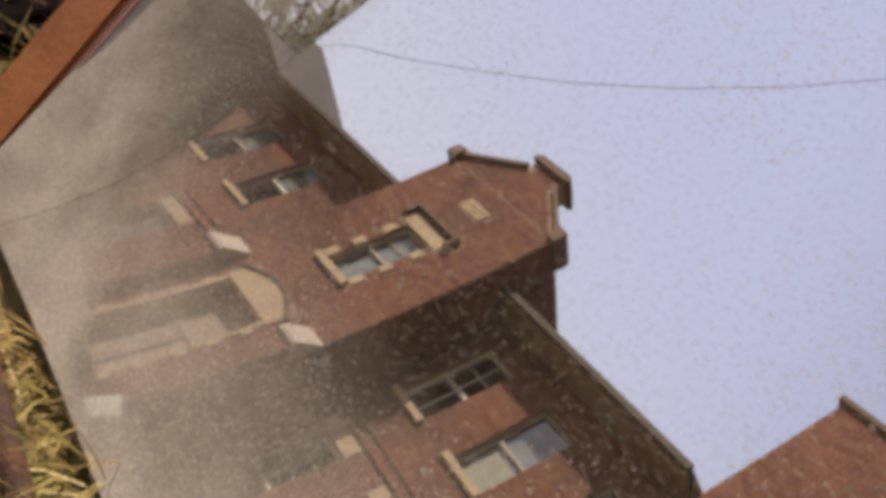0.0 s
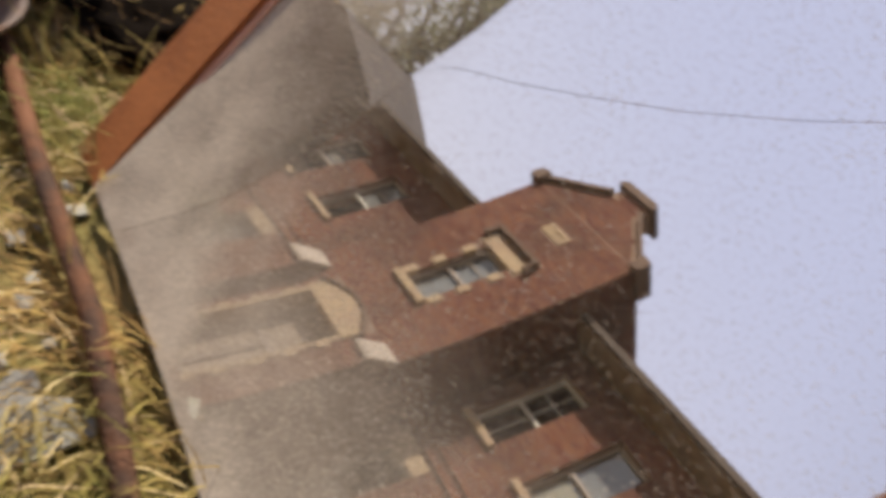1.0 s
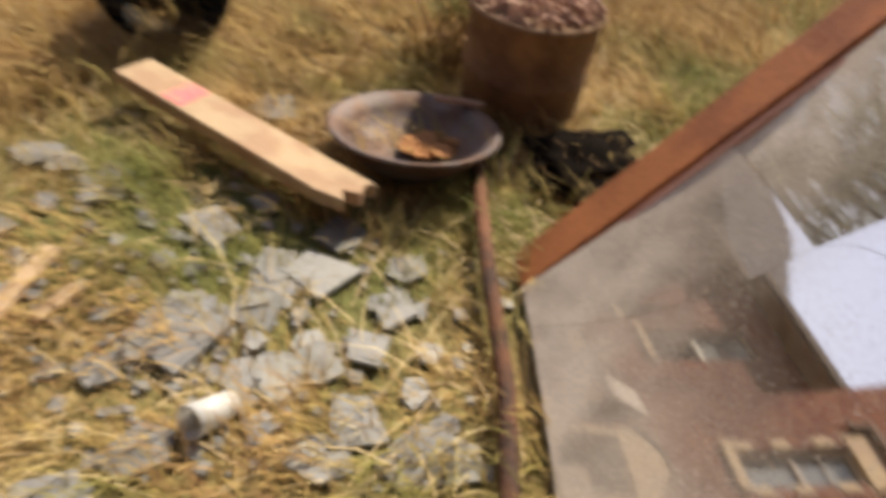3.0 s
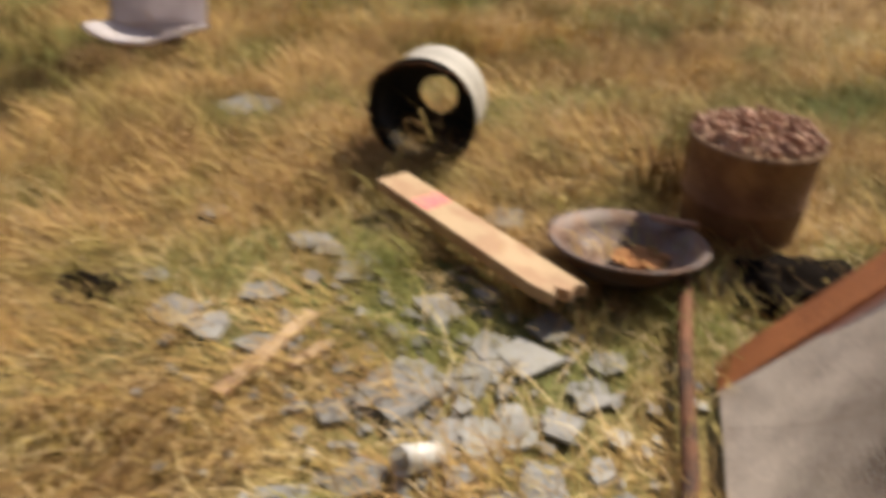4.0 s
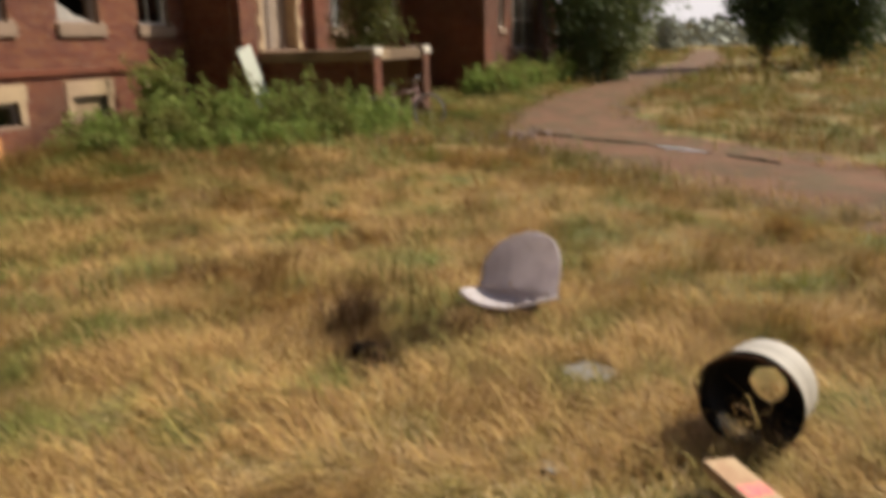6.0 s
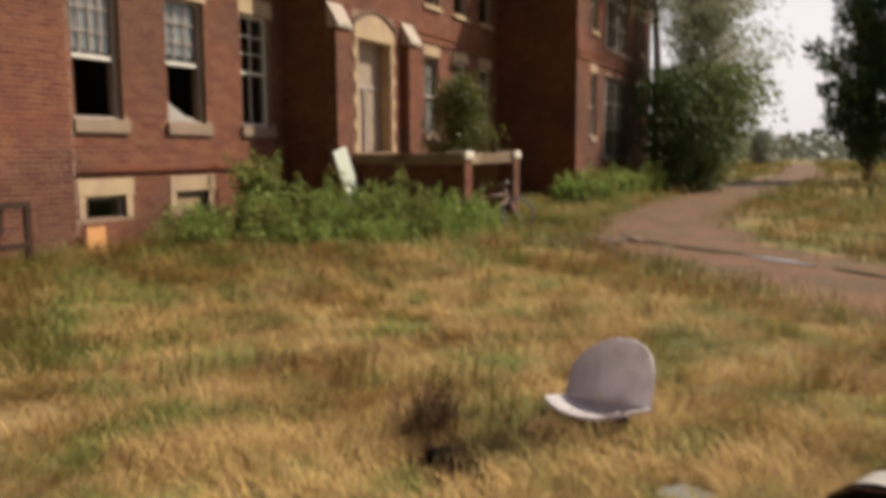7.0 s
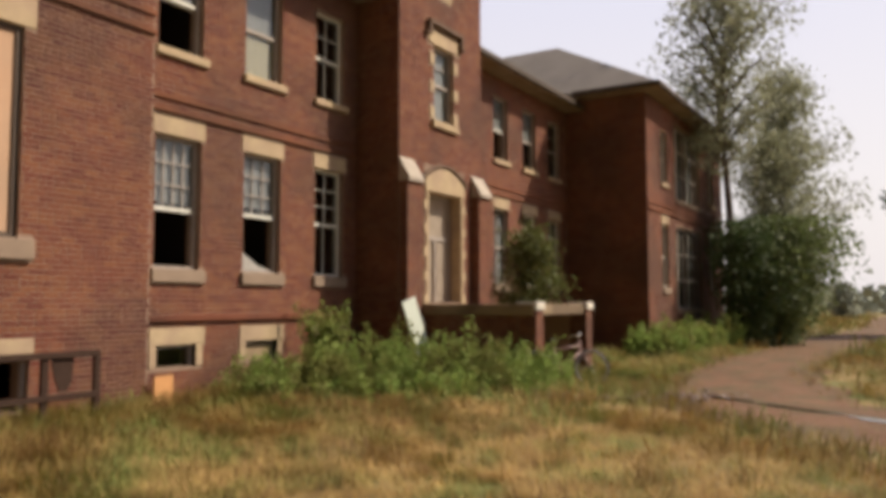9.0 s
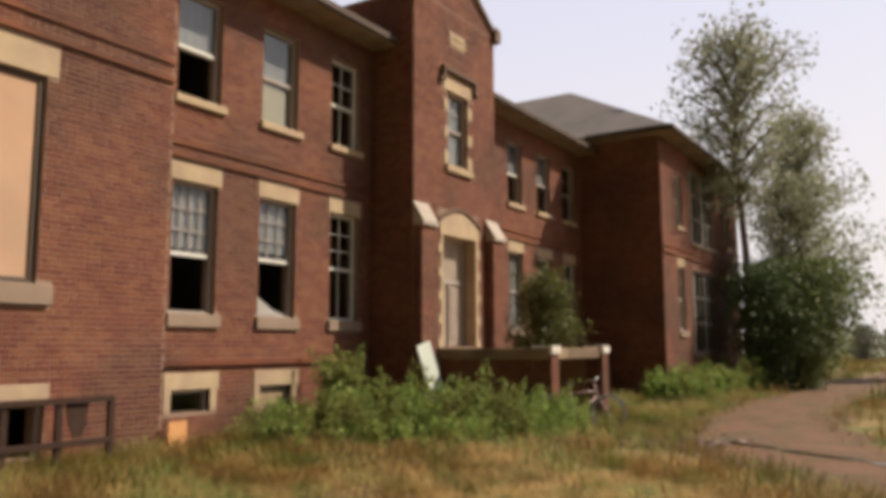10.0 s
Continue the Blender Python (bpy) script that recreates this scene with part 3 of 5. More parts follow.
# stone panel in the gable
part("stone_panel", boxes("stone_panel", [(15.34, 16.03, YT - 0.02, YT + 0.05, 8.58, 8.65), (15.34, 16.03, YT - 0.02, YT + 0.05, 8.79, 8.86), (15.34, 15.42, YT - 0.02, YT + 0.05, 8.65, 8.79), (15.95, 16.03, YT - 0.02, YT + 0.05, 8.65, 8.79), (15.42, 15.95, YT - 0.002, YT + 0.05, 8.65, 8.79), (15.52, 15.58, YT - 0.016, YT, 8.66, 8.78), (15.64, 15.7, YT - 0.016, YT, 8.66, 8.78), (15.76, 15.82, YT - 0.016, YT, 8.66, 8.78)], M_STONE), building)
# surround of the tower window
for z in (5.72, 6.3, 6.95):
    for a, b in ((15.06, 15.255), (16.125, 16.32)):
        part("quoin", boxes("quoin", [(a, b, YT - 0.025, YT + 0.1, z, z + 0.26)], M_STONE, 0.006), building)
part("hood_mould", boxes("hood_mould", [(14.93, 16.45, YT - 0.13, YT + 0.02, 7.84, 7.94), (14.93, 15.03, YT - 0.12, YT + 0.02, 7.58, 7.838), (16.35, 16.45, YT - 0.12, YT + 0.02, 7.58, 7.838), (14.84, 14.925, YT - 0.1, YT + 0.02, 7.56, 7.66), (16.455, 16.54, YT - 0.1, YT + 0.02, 7.56, 7.66)], M_DARKSTONE, 0.01), building, "dark moulded label over the window")

# door surround: arched stone head, quoins, dark arched moulding
arc = [(14.86 + 1.73 * i / 12, 4.32 + 0.30 * math.sin(math.pi * i / 12)) for i in range(13)]
slab("arched_stone_head", [(14.86, 4.055), (16.59, 4.055)] + arc[::-1], YT - 0.04, YT + 0.3, M_STONE, building, "pale limestone arched door head")
bm = bmesh.new()
tube_bm(bm, [(14.80, YT - 0.03, 4.28)] + [(x + (0.05 if i > 6 else -0.05 if i < 6 else 0), YT - 0.03, z + 0.06) for i, (x, z) in enumerate(arc)] + [(16.65, YT - 0.03, 4.28)], 0.055, 6)
part("arch_moulding", bm_mesh("arch_moulding", bm, M_DARKSTONE), building)
for side in (0, 1):
    z = 1.55
    k = 0
    while z < 4.0:
        hgt = 0.30 if k % 2 else 0.22
        wdt = 0.10 if k % 2 else 0.20
        a, b = (15.0 - wdt, 15.006) if side == 0 else (16.444, 16.45 + wdt)
        part("quoin", boxes("quoin", [(a, b, YT - 0.03, YT + 0.25, z, min(z + hgt - 0.01, 4.055))], M_STONE, 0.006), building)
        z += hgt
        k += 1
# recessed double door with overlight
door = part("door", boxes("door", [(15.02, 15.10, YT + 0.28, YT + 0.38, 1.58, 4.05), (16.35, 16.43, YT + 0.28, YT + 0.38, 1.58, 4.05), (15.10, 16.35, YT + 0.28, YT + 0.38, 3.0, 3.1), (15.10, 16.35, YT + 0.28, YT + 0.38, 3.97, 4.05), (15.69, 15.76, YT + 0.26, YT + 0.38, 1.58, 3.0)], M_FRAME), building, "weathered pale double door with overlight")
part("door_leaf", boxes("door_leaf", [(15.105, 15.68, YT + 0.31, YT + 0.35, 1.6, 2.99), (15.18, 15.6, YT + 0.295, YT + 0.31, 1.75, 2.2), (15.18, 15.6, YT + 0.295, YT + 0.31, 2.35, 2.9)], material("grey_door_paint", (0.31, 0.25, 0.20), 0.7, 0.2, 4, 50, 0.2)), door)
part("door_leaf", boxes("door_leaf", [(15.77, 16.34, YT + 0.31, YT + 0.35, 1.6, 2.99), (15.85, 16.26, YT + 0.295, YT + 0.31, 1.75, 2.2), (15.85, 16.26, YT + 0.295, YT + 0.31, 2.35, 2.9)], bpy.data.materials["grey_door_paint"]), door)
part("overlight", boxes("overlight", [(15.1, 16.35, YT + 0.32, YT + 0.34, 3.1, 3.97)], bpy.data.materials["grey_door_paint"]), door, "boarded overlight")
part("door_backing", boxes("door_backing", [(15.0, 16.45, YT + 0.39, YT + 0.42, 1.58, 4.06)], M_ROOM_SHADE), door)

# buttresses with sloped stone caps
M_CAP = material("weathered_cap_stone", (0.40, 0.34, 0.29), 0.8, 0.2, 3, 60, 0.3)


def buttress(x0, x1, depth):
    b = part("buttress", backing("buttress", x0, x1, 0, 4.12, [], (0, YT - depth, 0), X_, (0, -1, 0), depth - 0.01, M_MORTAR), building)
    for args, origin, along, out in (((x0, x1), (0, YT - depth, 0), X_, (0, -1, 0)), ((YT - depth + 0.01, YT - 0.01), (x0, 0, 0), Y_, (-1, 0, 0)), ((YT - depth + 0.01, YT - 0.01), (x1, 0, 0), Y_, (1, 0, 0))):
        part("brickwork", brick_mesh("brickwork", brick_rows(*args, 0, 4.12, []), origin, along, out, M_BRICK), b, kind="stuff")
    bm = bmesh.new()
    prof = [(YT - depth - 0.07, 4.12), (YT - depth - 0.07, 4.2), (YT - 0.02, 4.64), (YT - 0.02, 4.12)]
    va = [bm.verts.new((x0 - 0.04, y, z)) for y, z in prof]
    vb = [bm.verts.new((x1 + 0.04, y, z)) for y, z in prof]
    bm.faces.new(va)
    bm.faces.new(vb[::-1])
    for i in range(4):
        j = (i + 1) % 4
        bm.faces.new((va[j], va[i], vb[i], vb[j]))
    part("buttress_cap", bm_mesh("buttress_cap", bm, M_CAP), b, "pale sloped stone cap")


buttress(13.86, 14.36, 0.22)
buttress(16.98, 17.49, 0.22)

# far wing, its side and front
WING_COLS = [(27.4, 28.2), (34.6, 35.4)]
GALLERY = [(29.2, 33.0, 1.35, 4.35), (29.2, 33.0, 5.35, 8.1)]
holes_wing = [(a, b, *z) for a, b in WING_COLS for z in (LOW, UPP)] + GALLERY
wall("wall_wing_front", WX0 + 0.012, WX1, 0.0, EAVE, holes_wing, (0, YW, 0), X_, (0, -1, 0), [(a - 0.06, b + 0.06, 4.3, 4.59) for a, b in WING_COLS])
wall("wall_wing_side", YW + 0.012, YF - 0.004, 0.0, EAVE, [], (WX0, 0, 0), Y_, (-1, 0, 0))
part("wall_rear", boxes("wall_rear", [(1.5, WX0, 16.5, 16.8, 0, EAVE), (WX0, WX1, 19.7, 20, 0, EAVE), (WX1 - 0.3, WX1 - 0.001, YW + 0.36, 19.7, 0, EAVE), (1.5, 1.8, YL + 0.43, 16.5, 0, 11.3), (8.10, 8.425, YL + 0.43, 16.5, 8.0, 11.36)], M_MORTAR), building)
part("bay_return", brick_mesh("bay_return", brick_rows(YL + 0.012, 14.0, 8.06, 11.36, []), (8.43, 0, 0), Y_, (1, 0, 0), M_BRICK), building, kind="stuff")
# floors and partitions coloured as dark as the unlit rooms
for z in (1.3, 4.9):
    part("inner_floor", boxes("inner_floor", [(2.0, 36.5, 10.9, 16.4, z, z + 0.2)], M_ROOM_SHADE), building)
    part("inner_floor", boxes("inner_floor", [(WX0 + 0.4, WX1 - 0.4, YW + 0.4, 10.898, z, z + 0.2)], M_ROOM_SHADE), building)
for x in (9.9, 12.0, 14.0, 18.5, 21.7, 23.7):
    part("partition", boxes("partition", [(x, x + 0.1, 10.9, 13.198, 1.5, 8.4)], M_ROOM_SHADE), building)
part("corridor_wall", boxes("corridor_wall", [(2.0, WX1 - 0.5, 13.2, 13.3, 1.5, 8.4)], M_ROOM_SHADE), building)
part("bay_coping", boxes("bay_coping", [(1.4, 8.52, YL - 0.08, YL + 0.5, 11.4, 11.52), (8.05, 8.52, YL + 0.5, 16.5, 11.4, 11.52)], M_DARKSTONE, 0.01), building)
part("bay_roof", boxes("bay_roof", [(1.6, 8.1, YL + 0.43, 16.5, 11.0, 11.1)], M_ROOF), building)


# string courses: two projecting brick bands
def band(x0, x1, z0, z1, y):
    b = part("string_course", boxes("string_course", [(x0, x1, y - 0.06, y - 0.013, z0, z0 + 0.07), (x0, x1, y - 0.045, y - 0.013, z1 - 0.07, z1)], M_BRICK), building, "projecting band of bricks")
    return b


band(8.44, TX0, 4.66, 4.95, YF)
band(TX1, WX0, 4.66, 4.95, YF)
band(1.5, 8.43, 5.83, 6.2, YL)
band(WX0, WX1, 4.66, 4.95, YW)
part("water_table", boxes("water_table", [(8.44, TX0, YF - 0.07, YF - 0.013, 1.26, 1.36), (TX1, WX0, YF - 0.07, YF - 0.013, 1.26, 1.36)], M_BRICK, 0.01), building)

# roofs, soffits, gutters
OV, OVW = 0.62, 0.58
LOWEAVE = 8.12


def roof(name, pts, faces, mat=M_ROOF):
    me = mesh_of(name, pts, faces, mat)
    ob = part(name, me, building)
    return ob


RZ, RM = EAVE + 0.16, LOWEAVE + 0.16
roof("main_roof", [(8.44, YF - OV, RM), (WX0 + 4, YF - OV, RM), (WX0 + 4, 13.6, 9.8), (8.44, 13.6, 9.8), (8.44, 17.2, RM), (WX0 + 4, 17.2, RM), (8.44, YF - OV, RM - 0.06), (WX0 + 4, YF - OV, RM - 0.06)], [(0, 1, 2, 3), (3, 2, 5, 4), (6, 7, 1, 0), (0, 3, 4)])
AP = (30.1, 12.6, 12.0)
roof("wing_roof", [(WX0 - OVW, YW - OVW, RZ), (WX1 + OVW, YW - OVW, RZ), (WX1 + OVW, 20.5, RZ), (WX0 - OVW, 20.5, RZ), AP, (30.1, 17, 12.0), (WX0 - OVW, YW - OVW, RZ - 0.06), (WX1 + OVW, YW - OVW, RZ - 0.06), (WX0 - OVW, 20.5, RZ - 0.06)], [(0, 1, 4), (1, 2, 5, 4), (2, 3, 5), (3, 0, 4, 5), (6, 7, 1, 0), (8, 6, 0, 3)])
part("soffit", boxes("soffit", [(8.44, TX0 - 0.005, YF - OV, YF - 0.014, LOWEAVE, LOWEAVE + 0.09), (TX1 + 0.005, WX0 - 0.02, YF - OV, YF - 0.014, LOWEAVE, LOWEAVE + 0.09), (WX0 - OVW, WX1 + OVW, YW - OVW, YW - 0.014, EAVE, EAVE + 0.09), (WX0 - OVW, WX0 - 0.014, YW - 0.014, 11, EAVE, EAVE + 0.088)], M_SOFFIT_PALE), building, "peeling tan boarded soffit")
part("gutter", boxes("gutter", [(8.44, TX0 - 0.005, YF - OV - 0.1, YF - OV - 0.003, LOWEAVE + 0.03, LOWEAVE + 0.17), (TX1 + 0.005, WX0 - 0.02, YF - OV - 0.1, YF - OV - 0.003, LOWEAVE + 0.03, LOWEAVE + 0.17), (WX0 - OVW - 0.1, WX1 + OVW, YW - OVW - 0.1, YW - OVW - 0.003, EAVE + 0.02, EAVE + 0.17), (WX0 - OVW - 0.1, WX0 - OVW - 0.003, YW - OVW, 10.0, EAVE + 0.02, EAVE + 0.17)], M_SOFFIT, 0.01), building, "sagging brown metal gutter")


# sash windows
def window(x0, x1, z0, z1, y, upper=(3, 2), lower=(2, 1), low="pane", curtain=None, trim="low", split=0.52, white=False):
    """A double-hung window: casing with both sashes, panes, sill, lintel and what hangs behind it."""
    mat = M_WHITE if white else M_FRAME
    ya, yb = y + 0.10, y + 0.20
    zm = z0 + (z1 - z0) * (1 - split)
    rows = [(x0 + 0.003, x0 + 0.07, ya, yb, z0, z1), (x1 - 0.07, x1 - 0.003, ya, yb, z0, z1), (x0 + 0.07, x1 - 0.07, ya, yb, z1 - 0.07, z1 - 0.003), (x0 + 0.07, x1 - 0.07, ya, yb, z0 + 0.003, z0 + 0.05)]
    rail = [(x0 + 0.07, x1 - 0.07, ya + 0.02, yb - 0.01, zm - 0.035, zm + 0.035)]
    mun = []

    def grid(za, zb, c, r, yy):
        for i in range(1, c):
            xx = x0 + 0.07 + (x1 - x0 - 0.14) * i / c
            mun.append((xx - 0.012, xx + 0.012, yy, yy + 0.035, za, zb))
        for i in range(1, r):
            zz = za + (zb - za) * i / r
            mun.append((x0 + 0.07, x1 - 0.07, yy + 0.004, yy + 0.031, zz - 0.012, zz + 0.012))

    grid(zm + 0.035, z1 - 0.07, *upper, ya + 0.03)
    if low != "open":
        grid(z0 + 0.05, zm - 0.035, *lower, ya + 0.05)
    w = part("window", boxes("window", rows, mat, 0.006), building, "weathered sash window with old panes")
    part("meeting_rail", boxes("meeting_rail", rail, M_WHITE if low == "open" else mat, 0.004), w)
    for bar in mun:
        part("glazing_bar", boxes("glazing_bar", [bar], mat), w)
    part("pane", boxes("pane", [(x0 + 0.07, x1 - 0.07, ya + 0.045, ya + 0.049, zm + 0.035, z1 - 0.07)], M_GLASS), w)
    if low == "pane":
        part("pane", boxes("pane", [(x0 + 0.07, x1 - 0.07, ya + 0.065, ya + 0.069, z0 + 0.05, zm - 0.035)], M_GLASS), w)
    for ca, cb, cm in curtain or ():
        n = 14
        vs, fs = [], []
        for i in range(n + 1):
            xx = x0 + 0.072 + (x1 - x0 - 0.144) * i / n
            yy = ya + 0.088 + 0.008 * math.sin(i * 1.9 + x0)
            for dy in (0, 0.006):
                vs += [(xx, yy + dy, z0 + (z1 - z0) * ca), (xx, yy + dy, z0 + (z1 - z0) * cb)]
            if i:
                a = (i - 1) * 4
                fs += [(a, a + 4, a + 5, a + 1), (a + 2, a + 3, a + 7, a + 6)]
        part("curtain", mesh_of("curtain", vs, fs, cm, True), w, "faded hanging curtain")
    if trim == "low":
        part("lintel", boxes("lintel", [(x0 - 0.06, x1 + 0.08, y - 0.018, y + 0.097, z1 - 0.005, z1 + 0.285)], M_STONE, 0.006), w, "cream limestone lintel")
        part("sill", boxes("sill", [(x0 - 0.06, x1 + 0.10, y - 0.07, y + 0.15, z0 - 0.22, z0 - 0.002)], M_SILL, 0.01), w)
    elif trim == "up":
        part("sill", boxes("sill", [(x0 - 0.06, x1 + 0.10, y - 0.08, y + 0.15, z0 - 0.14, z0 - 0.002)], M_STONE, 0.01), w)
    return w


(a1, b1), (a2, b2), (a3, b3) = COLS_L
window(a1, b1, *LOW, YF, (4, 3), low="open", curtain=[(0.5, 0.98, M_CLOTH)], split=0.55)
w2 = window(a2, b2, *LOW, YF, (3, 3), (2, 1), curtain=[(0.55, 0.98, M_CLOTH)], low="open")
slab("torn_sheet", [(a2 + 0.075, 2.165), (b2 - 0.14, 2.165), (b2 - 0.3, 2.22), (a2 + 0.5, 2.25), (a2 + 0.33, 2.36), (a2 + 0.2, 2.42), (a2 + 0.075, 2.52)], YF + 0.12, YF + 0.15, M_CLOTH, w2, "white torn sheet hanging over the sill")
window(a3, b3, *LOW, YF, (2, 3), (2, 1), white=True)
window(a1, b1, *UPP, YF, (1, 1), (1, 1), low="open", curtain=[(0.45, 0.98, M_CLOTH)], trim="up")
window(a2, b2, *UPP, YF, (1, 1), (1, 1), curtain=[(0.03, 0.46, M_CREAM), (0.5, 0.97, M_CLOTH)], trim="up")
window(a3, b3, *UPP, YF, (2, 2), (2, 1), trim="up", white=True)
for i, (a, b) in enumerate(COLS_R):
    window(a, b, *LOW, YF, (2, 2), (2, 1), curtain=[(0.0, 0.95, M_CLOTH)] if i == 0 else None, white=i > 0)
    window(a, b, *UPP, YF, (1, 2), (1, 1), low="pane" if i else "open", trim="up", curtain=[(0.5, 0.97, M_CLOTH)] if i < 2 else None)
# two storeys of glazed sleeping gallery, their panes mostly gone
for x0, x1, z0, z1 in GALLERY:
    g = part("gallery", boxes("gallery", [(x0 + 0.003, x0 + 0.09, YW + 0.12, YW + 0.22, z0, z1), (x1 - 0.09, x1 - 0.003, YW + 0.12, YW + 0.22, z0, z1), (x0 + 0.09, x1 - 0.09, YW + 0.12, YW + 0.22, z1 - 0.09, z1 - 0.003), (x0 + 0.09, x1 - 0.09, YW + 0.12, YW + 0.22, z0 + 0.003, z0 + 0.09)], M_FRAME, 0.006), building, "weathered gallery frame with missing panes")
    for k in range(1, 5):
        x = x0 + (x1 - x0) * k / 5
        part("mullion", boxes("mullion", [(x - 0.05, x + 0.05, YW + 0.13, YW + 0.21, z0 + 0.09, z1 - 0.09)], M_WHITE if k % 2 else M_FRAME, 0.005), g)
    for f in (0.36, 0.68):
        z = z0 + (z1 - z0) * f
        part("transom", boxes("transom", [(x0 + 0.09, x1 - 0.09, YW + 0.14, YW + 0.20, z - 0.03, z + 0.03)], M_FRAME, 0.004), g)
    for k in (1, 3):
        x = x0 + (x1 - x0) * k / 5
        part("pane", boxes("pane", [(x + 0.05, x + (x1 - x0) / 5 - 0.05, YW + 0.168, YW + 0.172, z0 + 0.09, z1 - 0.09)], M_GLASS), g)
    part("sill", boxes("sill", [(x0 - 0.06, x1 + 0.06, YW - 0.07, YW + 0.118, z0 - 0.14, z0 - 0.002)], M_SILL, 0.01), g)
for a, b in WING_COLS:
    window(a, b, *LOW, YW, (2, 2), (2, 1), white=True)
    window(a, b, *UPP, YW, (2, 2), (2, 1), trim="up", white=True)
tw = window(*T_WIN[:2], *T_WIN[2:], YT, (1, 2), (1, 1), trim="", curtain=[(0.05, 0.97, M_CLOTH)], split=0.5)
part("lintel", boxes("lintel", [(15.04, 16.34, YT - 0.025, YT + 0.097, 7.425, 7.74)], M_STONE, 0.008), tw, "cream limestone window head")
part("sill", boxes("sill", [(15.12, 16.28, YT - 0.09, YT + 0.12, 5.52, 5.678)], M_STONE, 0.01), tw)
# boarded window of the projecting bay
bw = part("window", boxes("window", [(4.953, 5.04, YL + 0.05, YL + 0.15, 2.423, 5.317), (6.19, 6.277, YL + 0.05, YL + 0.15, 2.423, 5.317), (5.04, 6.19, YL + 0.05, YL + 0.15, 5.23, 5.317), (5.04, 6.19, YL + 0.05, YL + 0.15, 2.423, 2.5)], M_SOFFIT, 0.006), building, "tall window boarded with bleached plywood")
part("plywood_board", boxes("plywood_board", [(5.04, 6.19, YL + 0.08, YL + 0.10, 2.5, 5.23)], M_PLY), bw, "peach coloured plywood sheet")
part("lintel", boxes("lintel", [(4.8, 6.44, YL - 0.02, YL + 0.047, 5.315, 5.745)], M_STONE, 0.008), bw)
part("sill", boxes("sill", [(4.8, 6.49, YL - 0.08, YL + 0.15, 2.135, 2.418)], M_SILL, 0.01), bw)
window(5.05, 6.15, 6.7, 8.5, YL, (1, 1), (1, 1), trim="up", curtain=[(0.4, 0.95, M_CLOTH)])
# basement lights
for i, (a, b) in enumerate(COLS_L):
    w = part("basement_window", boxes("basement_window", [(a + 0.103, a + 0.16, YF + 0.08, YF + 0.16, 0.52, 0.88), (b - 0.11, b - 0.053, YF + 0.08, YF + 0.16, 0.52, 0.88), (a + 0.16, b - 0.11, YF + 0.08, YF + 0.16, 0.82, 0.878)], M_FRAME), building)
    part("lintel", boxes("lintel", [(a - 0.05, b + 0.14, YF - 0.02, YF + 0.1, 0.88, 1.155)], M_STONE, 0.008), w)
    if i:
        part("boarding", boxes("boarding", [(a + 0.16, b - 0.11, YF + 0.09, YF + 0.11, 0.53, 0.815)], M_CONCRETE), w, "stained board in the basement light")
    part("jamb_stone", boxes("jamb_stone", [(a - 0.045, a + 0.1, YF - 0.018, YF + 0.1, 0.52, 0.877)], M_STONE, 0.008), w)
    part("jamb_stone", boxes("jamb_stone", [(b - 0.05, b + 0.1, YF - 0.018, YF + 0.1, 0.52, 0.877)], M_STONE, 0.008), w)
    part("pane", boxes("pane", [(a + 0.1, b - 0.05, YF + 0.12, YF + 0.124, 0.52, 0.88)], M_GLASS), w)
w = part("basement_window", boxes("basement_window", [(5.153, 5.21, YL + 0.08, YL + 0.16, 0.1, 0.78), (6.44, 6.497, YL + 0.08, YL + 0.16, 0.1, 0.78), (5.78, 5.86, YL + 0.08, YL + 0.16, 0.1, 0.78)], M_FRAME), building)
part("lintel", boxes("lintel", [(5.05, 6.56, YL - 0.02, YL + 0.1, 0.78, 1.075)], M_STONE, 0.008), w)
part("board", boxes("board", [(8.46, 8.82, YF - 0.22, YF - 0.19, 0.0, 0.42)], M_ORANGE), building, "loose orange board against the plinth")

# entrance porch
PX0, PX1, PY = 14.2, 17.2, 6.55
porch = thing("entrance_porch", pose(15.7, 8, 0), "raised brick porch with concrete deck and two capped piers", "porch")
part("deck", boxes("deck", [(PX0 - 0.06, PX1 + 0.06, PY - 0.06, YT - 0.45, 1.32, 1.54), (14.75, 16.6, YT - 0.45, YT + 0.25, 1.32, 1.53)], M_CONCRETE, 0.015), porch, "stained brown concrete deck")
pw = part("side_wall", boxes("side_wall", [(PX0, PX0 + 0.3, PY + 0.3, YT - 0.45, 0, 1.32), (PX1 - 0.3, PX1, PY + 0.3, YT - 0.45, 0, 1.32), (PX0 + 0.31, PX1 - 0.31, PY + 1.1, PY + 1.4, 0, 1.32)], M_MORTAR), porch)
part("brickwork", brick_mesh("brickwork", brick_rows(PY + 0.3, YT - 0.45, 0, 1.32, []), (PX0, 0, 0), Y_, (-1, 0, 0), M_BRICK), pw, kind="stuff")
part("brickwork", brick_mesh("brickwork", brick_rows(PX0 + 0.31, PX1 - 0.31, 0, 1.32, []), (0, PY + 1.1, 0), X_, (0, -1, 0), M_BRICK), pw, kind="stuff")
